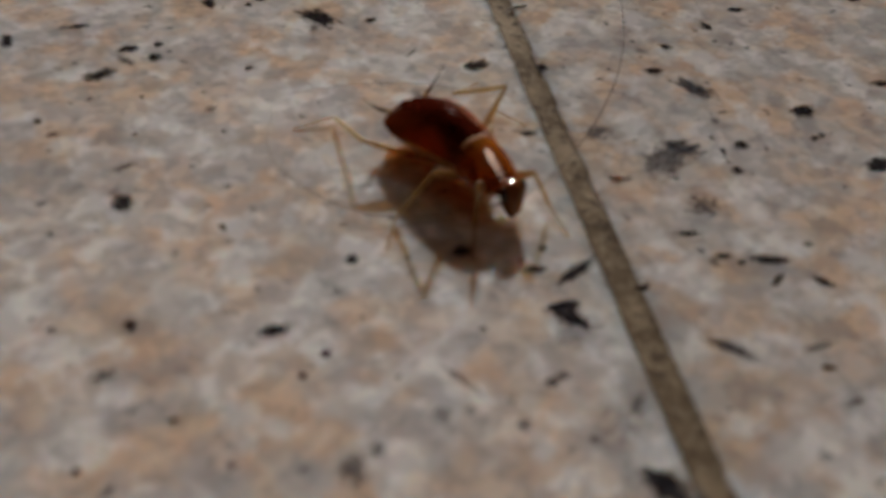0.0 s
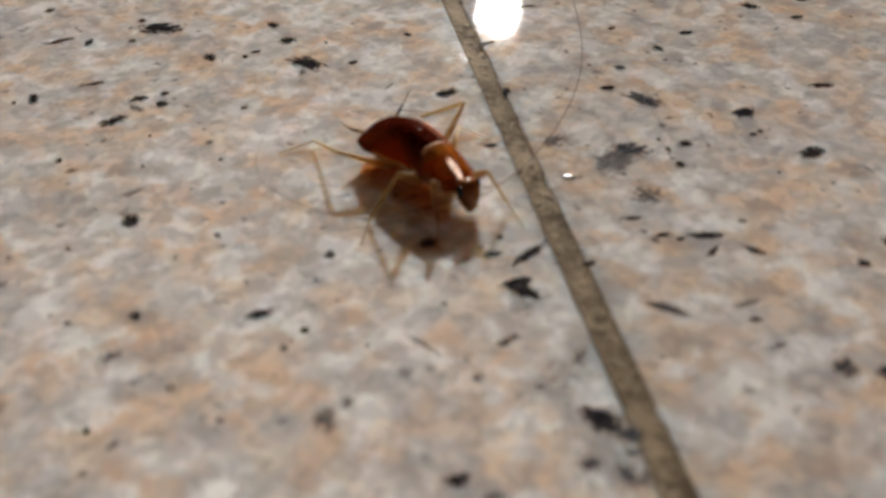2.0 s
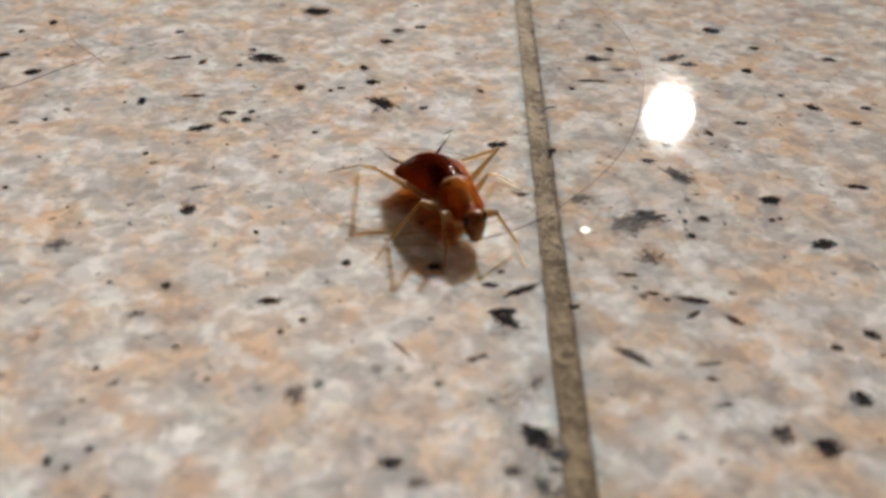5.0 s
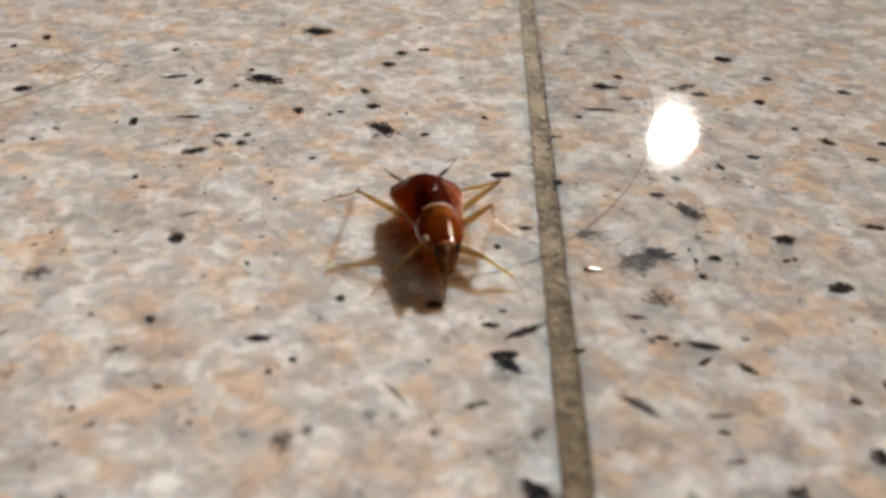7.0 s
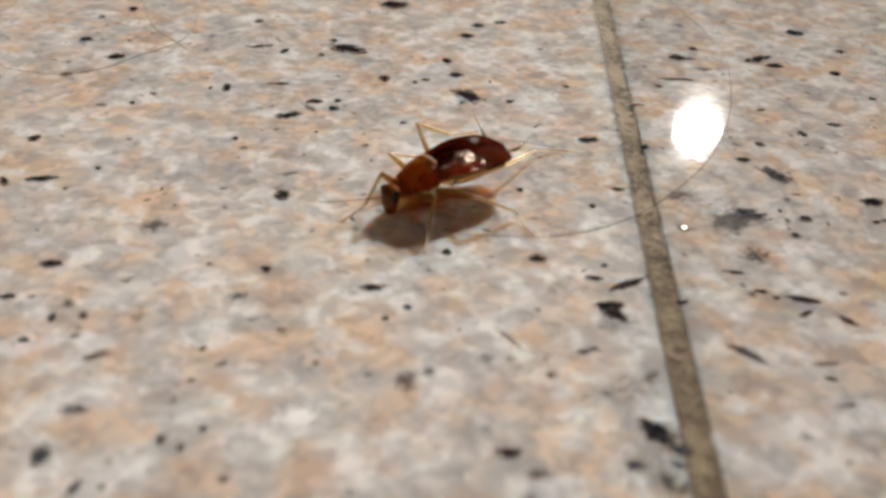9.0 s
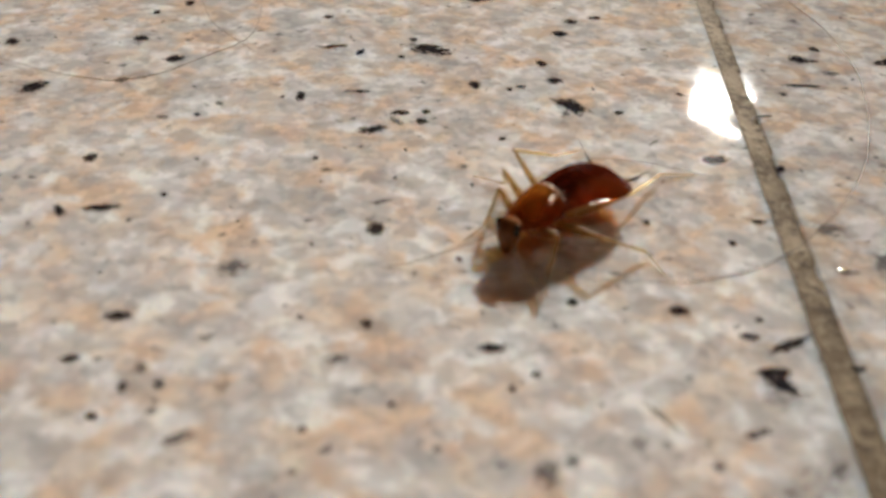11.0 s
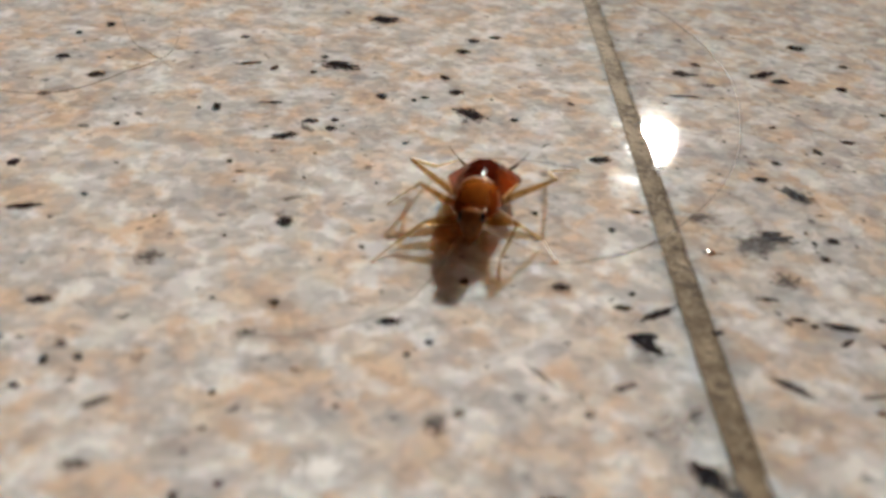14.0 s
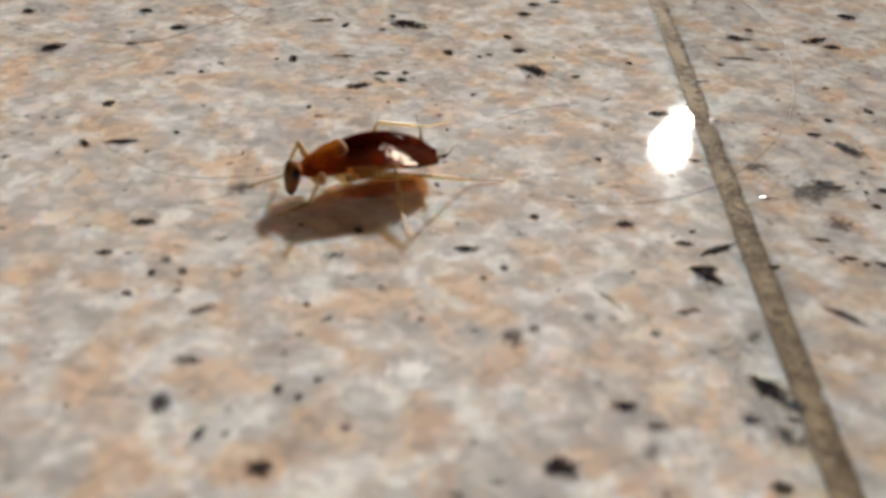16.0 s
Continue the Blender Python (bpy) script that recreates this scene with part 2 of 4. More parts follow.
def plaster(name, colour):
    n = Nodes(name)
    p = n.position()
    n.set(Base_Color=n.mix(n.noise(p, 3.0, 4.0), colour, tuple(c * 0.94 for c in colour[:3]) + (1.0,)), Roughness=0.8, Normal=n.bump(n.noise(p, 180, 3.0), 0.0006))
    return n.mat


def plain(name, colour, rough=0.5, metal=0.0):
    n = Nodes(name)
    p = n.local()
    n.set(Base_Color=n.mix(n.noise(p, 900, 3.0), colour, tuple(c * 0.8 for c in colour[:3]) + (1.0,)), Roughness=rough, Metallic=metal)
    return n.mat


def glass_glow(name, strength, colour):
    n = Nodes(name)
    n.set(Base_Color=rgb(0.8, 0.8, 0.8), Emission_Color=colour, Emission_Strength=strength)
    return n.mat


def water():
    n = Nodes("clear_water")
    n.set(Base_Color=rgb(1, 1, 1), Roughness=0.11, IOR=1.33, Transmission_Weight=1.0)
    return n.mat


GRANITE = granite()
BIOTITE = mineral("black_mica", rgb(0.014, 0.0135, 0.017), rgb(0.045, 0.045, 0.052), 0.97, 0.36)
HORNBLENDE = mineral("blue_black_hornblende", rgb(0.035, 0.041, 0.052), rgb(0.11, 0.12, 0.135), 0.90, 0.6)
SMOKY = mineral("smoky_quartz", rgb(0.11, 0.108, 0.112), rgb(0.20, 0.195, 0.20), 0.78, 0.75)
PALE = mineral("pale_smoky_quartz", rgb(0.34, 0.338, 0.345), rgb(0.46, 0.455, 0.455), 0.62, 1.1)
RUST = mineral("rusty_mica", rgb(0.045, 0.022, 0.014), rgb(0.12, 0.06, 0.03), 0.92, 0.4)
# near-white colour that paints in the glint of a crystal facet
GLINT = mineral("painted_glint", rgb(0.90, 0.895, 0.885), rgb(0.82, 0.815, 0.81), 0.97, 0.4)
GROUT = grout_matter()
WING = wing_matter()
PRONOTUM = shield_matter()
PALE_RIM = chitin("pale_rim_chitin", rgb(0.34, 0.12, 0.04), rgb(0.58, 0.30, 0.13), 0.6, rgb(0.95, 0.75, 0.5), 0.3, 0.0, 0.3)
HEAD = chitin("brown_head_chitin", rgb(0.17, 0.055, 0.016), rgb(0.42, 0.16, 0.045), 0.12, rgb(0.7, 0.3, 0.1), 0.1, 0.0, 0.5)
EYE = plain("black_eye", rgb(0.008, 0.006, 0.006), 0.15)
BELLY = chitin("tan_belly_chitin", rgb(0.16, 0.045, 0.010), rgb(0.32, 0.11, 0.025), 0.5, rgb(0.96, 0.56, 0.26), 0.88, 0.8, 0.08)
MARGIN = chitin("golden_margin_chitin", rgb(0.55, 0.32, 0.10), rgb(0.74, 0.50, 0.22), 0.15, rgb(0.97, 0.78, 0.45), 0.35, 0.0, 0.8)
LEG = chitin("straw_leg_chitin", rgb(0.54, 0.36, 0.13), rgb(0.72, 0.52, 0.23), 0.4, rgb(0.97, 0.85, 0.58), 0.66, 0.0, 0.6)
THIGH = chitin("amber_thigh_chitin", rgb(0.42, 0.25, 0.075), rgb(0.60, 0.40, 0.14), 0.35, rgb(0.95, 0.75, 0.45), 0.62, 0.0, 0.7)
FOOT = chitin("brown_foot_chitin", rgb(0.34, 0.20, 0.08), rgb(0.52, 0.33, 0.15), 0.45, rgb(0.92, 0.76, 0.52), 0.7)
CERCUS = cercus_matter()
FEELER = chitin("brown_feeler_chitin", rgb(0.14, 0.085, 0.045), rgb(0.28, 0.18, 0.09), 0.5, rgb(0.88, 0.72, 0.54), 0.68, 0.0, 0.3)
HAIR = plain("dark_hair", rgb(0.07, 0.045, 0.028), 0.5)
# colours of the unseen walls and ceiling, dark to limit bounced light
WALL_PAINT = plaster("brown_wall_paint", rgb(0.075, 0.026, 0.009))
CEILING_PAINT = plaster("tan_ceiling_paint", rgb(0.13, 0.05, 0.018))
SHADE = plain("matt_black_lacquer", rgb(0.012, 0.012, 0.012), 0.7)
GLOW = glass_glow("glowing_frosted_glass", LAMP_GLOW, rgb(1.0, 0.94, 0.855))
PANEL = glass_glow("glowing_white_diffuser", PANEL_GLOW, rgb(1.0, 0.80, 0.63))
WATER = water()


# ---- building helpers ----
def finish(bm, name, material, smooth=True):
    bmesh.ops.recalc_face_normals(bm, faces=bm.faces[:])
    for face in bm.faces:
        face.smooth = smooth
    data = bpy.data.meshes.new(name)
    bm.to_mesh(data)
    bm.free()
    data.materials.append(material)
    return data


def part(name, bm, material, parent=None, label="", smooth=True):
    ob = new(name, finish(bm, name, material, smooth))
    ob.parent = parent
    return tagged(ob, label) if label else ob


def box(x0, x1, y0, y1, z0, z1, bevel=0.0):
    bm = bmesh.new()
    bmesh.ops.create_cube(bm, size=1.0, matrix=Matrix.Translation(((x0 + x1) / 2, (y0 + y1) / 2, (z0 + z1) / 2)) @ Matrix.Diagonal((x1 - x0, y1 - y0, z1 - z0, 1)))
    if bevel:
        bmesh.ops.bevel(bm, geom=bm.edges[:], offset=bevel, segments=2, affect="EDGES")
    return bm


def loft(rings, closed=True, bm=None):
    """A skin through rings of points, capped at both ends."""
    bm = bm or bmesh.new()
    rows = [[bm.verts.new(p) for p in ring] for ring in rings]
    count = len(rows[0])
    for a, b in zip(rows, rows[1:]):
        for i in range(count):
            bm.faces.new((a[i], a[(i + 1) % count], b[(i + 1) % count], b[i]))
    if closed:
        bm.faces.new(rows[0][::-1])
        bm.faces.new(rows[-1])
    return bm


def oval(centre, along, across, up, half_wide, half_high, count=12):
    """A ring round the axis 'along', given its two other axes."""
    return [Vector(centre) + Vector(across) * (half_wide * math.cos(2 * math.pi * k / count)) + Vector(up) * (half_high * math.sin(2 * math.pi * k / count)) for k in range(count)]


def sweep(points, radii, count=6, bm=None):
    """A tube along points; its radius goes with them."""
    points = [Vector(p) for p in points]
    rings = []
    for k, p in enumerate(points):
        ahead = (points[min(k + 1, len(points) - 1)] - points[max(k - 1, 0)]).normalized()
        side = ahead.cross(Vector((0, 0, 1)))
        side = side.normalized() if side.length > 1e-4 else Vector((0, 1, 0))
        rings.append(oval(p, ahead, side, side.cross(ahead), radii[k], radii[k], count))
    return loft(rings, True, bm)


def shell(place, nu, nv, thick):
    """A curved sheet of some thickness; place(u, v) gives its upper side."""
    bm = bmesh.new()
    top = [[bm.verts.new(place(i / nu, j / nv)) for j in range(nv + 1)] for i in range(nu + 1)]
    low = [[bm.verts.new(v.co - Vector((0, 0, thick))) for v in row] for row in top]
    for grid in (top, low):
        for i in range(nu):
            for j in range(nv):
                bm.faces.new((grid[i][j], grid[i + 1][j], grid[i + 1][j + 1], grid[i][j + 1]))
    rim = [(i, 0) for i in range(nu)] + [(nu, j) for j in range(nv)] + [(i, nv) for i in range(nu, 0, -1)] + [(0, j) for j in range(nv, 0, -1)]
    for (a, b), (c, d) in zip(rim, rim[1:] + rim[:1]):
        bm.faces.new((top[a][b], top[c][d], low[c][d], low[a][b]))
    return bm


def glide(points, steps):
    """Points along a smooth curve through the given ones."""
    points = [Vector(p) for p in points]
    padded = [2 * points[0] - points[1]] + points + [2 * points[-1] - points[-2]]
    line = []
    for a, b, c, d in zip(padded, padded[1:], padded[2:], padded[3:]):
        for k in range(steps):
            t = k / steps
            line.append(0.5 * (2 * b + (c - a) * t + (2 * a - 5 * b + 4 * c - d) * t * t + (3 * b - a - 3 * c + d) * t ** 3))
    return line + [points[-1]]


def aimed(origin, to, up=(0, 0, 1)):
    """A pose at origin whose x axis points at 'to'."""
    ahead = (Vector(to) - Vector(origin)).normalized()
    side = Vector(up).cross(ahead)
    side = side.normalized() if side.length > 1e-6 else Vector((0, 1, 0))
    turn = Matrix((ahead, side, ahead.cross(side))).transposed().to_4x4()
    return Matrix.Translation(origin) @ turn


# ---- the room: tiled floor, plain unseen walls and ceiling ----
LAID = pose(17.22 * MM, 0, 0, 0, 0, -1.91)   # the tile grid: its joint runs along y
SIZE, GAP = 0.6, 1.95 * MM
WEST, EAST, SOUTH, NORTH, HIGH = -2.4, 3.0, -1.45, 4.55, 2.6


def build_room():
    floor = part("floor", box(WEST, EAST, SOUTH, NORTH, -0.02, -0.0102), GROUT)
    floor.matrix_basis = LAID
    tagged(floor, "floor of large polished peach and grey granite tiles", "floor", kind="structure")
    # unseen walls and ceiling, added dark so that little stray light fills shadows
    for name, x0, x1, y0, y1 in (("wall_west", WEST - 0.1, WEST, SOUTH - 0.1, NORTH + 0.1), ("wall_east", EAST, EAST + 0.1, SOUTH - 0.1, NORTH + 0.1),
                                 ("wall_south", WEST, EAST, SOUTH - 0.1, SOUTH), ("wall_north", WEST, EAST, NORTH, NORTH + 0.1)):
        wall = part(name, box(x0, x1, y0, y1, -0.02, HIGH), WALL_PAINT, smooth=False)
        wall.matrix_basis = LAID
        tagged(wall, "plain brown painted wall closing the room", "wall", kind="structure")
    ceiling = part("ceiling", box(WEST - 0.1, EAST + 0.1, SOUTH - 0.1, NORTH + 0.1, HIGH, HIGH + 0.1), CEILING_PAINT, smooth=False)
    ceiling.matrix_basis = LAID
    tagged(ceiling, "plain tan painted ceiling closing the room", "ceiling", kind="structure")
    return floor


def pillow(x, r):
    """A ring across x in the shape of a rounded oblong."""
    ring = []
    for k in range(32):
        c, d = math.cos(2 * math.pi * k / 32 + 0.35), math.sin(2 * math.pi * k / 32 + 0.35)
        swell = 0.94 / (abs(math.cos(2 * math.pi * k / 32)) ** 4 + abs(math.sin(2 * math.pi * k / 32)) ** 4) ** 0.25
        ring.append(Vector((x, 0.86 * r * swell * c, 0.60 * r * swell * d)))
    return ring


def build_lamp():
    """Oblong lamp tipped down from the far wall, with a frosted front: the main light of the room."""
    lamp = tagged(new("wall_lamp"), "lit oblong hooded wall lamp with a frosted front", "lamp")
    place = Vector((1.171, 4.265, 2.0))
    lamp.matrix_basis = aimed(place, (0.02, 0.03, 0.0))
    rings = ((0.0, 0.092), (0.006, 0.090), (0.011, 0.08), (0.015, 0.053), (0.016, 0.02))
    front = [pillow(x, r) for x, r in rings]
    part("diffuser", loft(front), GLOW, lamp, "glowing frosted front")
    # unseen hood, added to keep the lamp's light off ceiling and walls
    drum = ((0.0, 0.094), (0.34, 0.124), (0.342, 0.127), (0.34, 0.13), (-0.02, 0.107), (-0.07, 0.102), (-0.08, 0.09))
    part("hood", loft([pillow(x, r) for x, r in drum]), SHADE, lamp, "black metal hood round the light")
    part("arm", sweep([(-0.075, 0, 0), (-0.13, 0, -0.02), (-0.235, 0, -0.085)], [0.018] * 3, 10), SHADE, lamp)


def build_downlight(x, y):
    """Oblong light on the ceiling, high overhead."""
    light = tagged(new("ceiling_light"), "lit oblong ceiling light in a slim black frame", "lamp")
    light.matrix_basis = pose(x, y, HIGH, 0, 0, -2.26)
    part("diffuser", box(-0.26, 0.26, -0.40, 0.40, -0.035, -0.02, 0.004), PANEL, light, "glowing white diffuser")
    for turn, long, out in ((0, 0.26, 0.401), (90, 0.425, 0.261), (180, 0.26, 0.401), (270, 0.425, 0.261)):
        bar = part("frame_bar", box(-long, long, -out - 0.024, -out, -0.045, -0.001, 0.003), SHADE, light)
        bar.matrix_basis = pose(0, 0, 0, 0, 0, turn)


FLOOR = build_room()
build_lamp()
build_downlight(1.52, 0.15)


# ---- loose things on the floor ----
def hair(points, radius, label):
    line = glide([(x * MM, y * MM, z * MM) for x, y, z in points], 8)
    count = len(line)
    radii = [radius * MM * min(1.0, 0.36 + 1.5 * k / count, 0.35 + 4 * min(k, count - 1 - k) / count) for k in range(count)]
    return tagged(part("hair", sweep(line, radii, 6), HAIR), label, "hair")


hair([(2.1, 18.1, 0.05), (7.9, 18.3, 0.06), (10.3, 18.9, 0.06), (14.4, 20.7, 0.06), (18.9, 24.6, 0.07), (24.2, 31.7, 0.06), (28.1, 39.4, 0.06), (30.9, 48.6, 0.06), (32.6, 58.7, 0.08), (32.2, 69, 0.1), (30.8, 75.8, 0.08), (29, 82, 0.05), (24, 91, 0.05)],
     0.05, "long thin dark hair curling across the granite and grout")
hair([(-58, 52, 0.03), (-49.6, 48.4, 0.05), (-44.8, 47.3, 0.05), (-42.1, 47.3, 0.05), (-38.5, 49.4, 0.05), (-35.5, 53.6, 0.04), (-32.4, 58, 0.04), (-31.7, 62.5, 0.04), (-32.6, 70, 0.04)], 0.034, "thin brown hair lying on the polished granite")
hair([(-41.5, 75, 0.05), (-39.4, 69.2, 0.05), (-36.5, 62.6, 0.05), (-33.2, 58.6, 0.05), (-30.5, 55.5, 0.05)], 0.026, "short bent thin hair on the polished granite")


LOOSE = hair([(0, 0, 0.05), (3.2, 0.25, 0.12), (6.4, 0.2, 0.15), (9.4, -0.3, 0.1), (13, -1.5, 0.05)], 0.03, "fine loose hair lying behind the cockroach on the granite")
hair([(18.9, 44.6, 0.03), (19.2, 45.9, 0.06), (20.0, 46.3, 0.1), (21.2, 46.5, 0.06)], 0.09, "short dark fibre caught on the edge of the joint")


def droplet(x, y, wide, high):
    rings = [oval((x * MM, y * MM, high * MM * math.sin(a)), (0, 0, 1), (1, 0, 0), (0, 1, 0), wide * MM * math.cos(a), wide * MM * 0.9 * math.cos(a), 14) for a in (0, 0.25, 0.5, 0.8, 1.1, 1.35, 1.5)]
    return tagged(part("water_droplet", loft(rings), WATER), "tiny clear water droplet on the polished granite", "droplet", "droplets")


droplet(20.9, 21.0, 0.55, 0.09)
droplet(21.8, 20.9, 0.25, 0.06)
droplet(-11.5, 4.0, 0.3, 0.07)


# ---- the cockroach ----
def along(table, x):
    """A smooth value at x from rows of (x, value)."""
    xs, values = [r[0] for r in table], [r[1] for r in table]
    return sum(float(np.interp(x + d, xs, values)) for d in (-0.5, -0.25, 0.0, 0.25, 0.5)) / 5


WING_RIDGE = ((-7.5, 1.6), (-6.8, 2.3), (-5.6, 3.2), (-4.0, 3.95), (-2.4, 4.42), (-0.8, 4.56), (1.0, 4.38), (2.6, 4.0))
WING_EDGE = ((-7.5, 1.45), (-6.8, 1.6), (-5.6, 1.75), (-4.2, 1.85), (-2.0, 2.05), (0.0, 2.28), (2.6, 2.5))
WING_WIDE = ((-6.4, 2.45), (-5.6, 3.0), (-4.6, 3.28), (-3.4, 3.22), (-1.6, 2.9), (0.4, 2.45), (2.6, 2.05))


def wing_half(x):
    """Half the width of the folded wings: flaring backwards, then rounded off."""
    if x > -5.4:
        return along(WING_WIDE, x)
    return along(WING_WIDE, -5.4) * math.sqrt(max(0.0, 1 - ((-5.4 - x) / 2.02) ** 2))


def wing_place(side):
    def place(u, v):
        x = 2.1 - 9.5 * (1 - (1 - u) ** 1.25)
        v = -0.14 + 1.14 * v
        ridge, edge = along(WING_RIDGE, x), along(WING_EDGE, x)
        fold = 0.05 * math.exp(-(v / 0.12) ** 2) + (0.05 if side > 0 else 0.0)
        return Vector((x + 0.25 * abs(v) * (x < 1), side * wing_half(x) * v, edge + (ridge - edge) * (1 - (math.sqrt(v * v + 0.01) - 0.1) ** 1.4) - fold * (ridge - edge) / 2)) * MM
    return place


def margin_place(side):
    """A narrow strip along the front two thirds of the wing's outer edge."""
    wing = wing_place(side)

    def place(u, v):
        return wing(0.02 + 0.42 * u, 0.96 + 0.048 * v) + Vector((0, 0, (0.03 - 0.04 * v) * MM))
    return place


SHIELD_RIDGE = ((1.5, 4.3), (2.4, 4.14), (3.2, 3.84), (4.0, 3.36), (4.7, 2.96), (5.2, 2.64), (5.6, 2.40))
SHIELD_WIDE = ((1.5, 2.05), (2.2, 2.16), (3.0, 2.10), (3.8, 1.9), (4.5, 1.6), (5.0, 1.25), (5.35, 0.9), (5.6, 0.6))
SHIELD_EDGE = ((1.5, 2.42), (3.0, 2.3), (4.2, 2.25), (5.0, 2.28), (5.6, 2.3))


def shield_place(u, v):
    v = 2 * v - 1
    x = 5.45 - 3.75 * u
    ridge, edge = along(SHIELD_RIDGE, x), along(SHIELD_EDGE, x)
    return Vector((x - 0.28 * (1 - v * v) * u + 0.1 * abs(v) ** 3, along(SHIELD_WIDE, x) * v, edge + (ridge - edge) * (1 - abs(v) ** 2.5) ** 0.85)) * MM


def rim_place(u, v):
    q = shield_place(0.945 + 0.08 * u, 0.2 + 0.6 * v)
    return q + Vector((-0.12 * u * (2 * v - 1) ** 2 * MM, 0, (0.035 - 0.05 * u) * MM))


def limb(name, length, stations, material, parent, flat=1.0, spines=0):
    """A leg's piece along +x, thick at the given stations, with fine spines on it."""
    stations = [(f * length, r) for f, r in stations]
    bm = loft([oval((x * MM, 0, 0), (1, 0, 0), (0, 1, 0), (0, 0, 1), r * flat * MM, r * MM, 8) for x, r in stations])
    for k in range(spines):
        x = length * (0.25 + 0.7 * k / spines)
        angle = (k % 3 - 1) * 1.1 + (math.pi if k % 2 else 0)
        way = Vector((0.75, math.sin(angle) * 0.6, math.cos(angle) * 0.6)).normalized()
        sweep([Vector((x, 0, 0)) * MM, (Vector((x, 0, 0)) + way * 0.55) * MM], [0.035 * MM, 0.008 * MM], 4, bm)
    return part(name, bm, material, parent)


COXAE = {"front": (3.6, 0.95, 1.35), "middle": (1.6, 1.2, 1.25), "hind": (-0.3, 1.3, 1.25)}
LENGTHS = {"front": (3.2, 3.2, 3.0), "middle": (4.3, 4.2, 3.2), "hind": (6.0, 6.2, 3.3)}


def build_leg(roach, rank):
    femur, tibia, tarsus = LENGTHS[rank]
    thick = {"front": 1.3, "middle": 1.15, "hind": 1.0}[rank]
    stout = 1.3 if rank == "hind" else 1.1
    leg = limb("leg", femur, [(f, r * thick) for f, r in ((0, 0.24), (0.12, 0.37), (0.42, 0.37), (0.78, 0.25), (0.96, 0.18), (1.03, 0.09))], THIGH, roach, 0.75, 3)
    shin = limb("tibia", tibia, [(f, r * stout) for f, r in ((-0.02, 0.09), (0.03, 0.16), (0.5, 0.14), (0.95, 0.12), (1.0, 0.05))], LEG, leg, 0.9, 9)
    foot = limb("tarsus", tarsus, ((-0.02, 0.06), (0.05, 0.10), (0.40, 0.075), (0.43, 0.095), (0.62, 0.07), (0.65, 0.09), (0.9, 0.06), (0.93, 0.1), (1.0, 0.03)), FOOT, leg, 1.0, 0)
    return leg, shin, foot


def build_feeler(side, head):
    """A long bristle, curling outward to its tip."""
    points, x, y, turn = [], 0.0, 0.0, 0.0
    count, step = (40, 0.64) if side < 0 else (20, 0.42)
    for k in range(count):
        points.append(Vector((x, side * y, 0.2 * math.sin(k / 3.0) - 1.6 * (1 - math.exp(-k * step / 4.5)))) * MM)
        x, y, turn = x + step * math.cos(turn), y + step * math.sin(turn), turn + 0.012 + 0.0022 * k
    return part("antenna", sweep(points, [MM * (0.046 - 0.033 * k / count) for k in range(count)], 6), FEELER, head, "thin brown antenna")


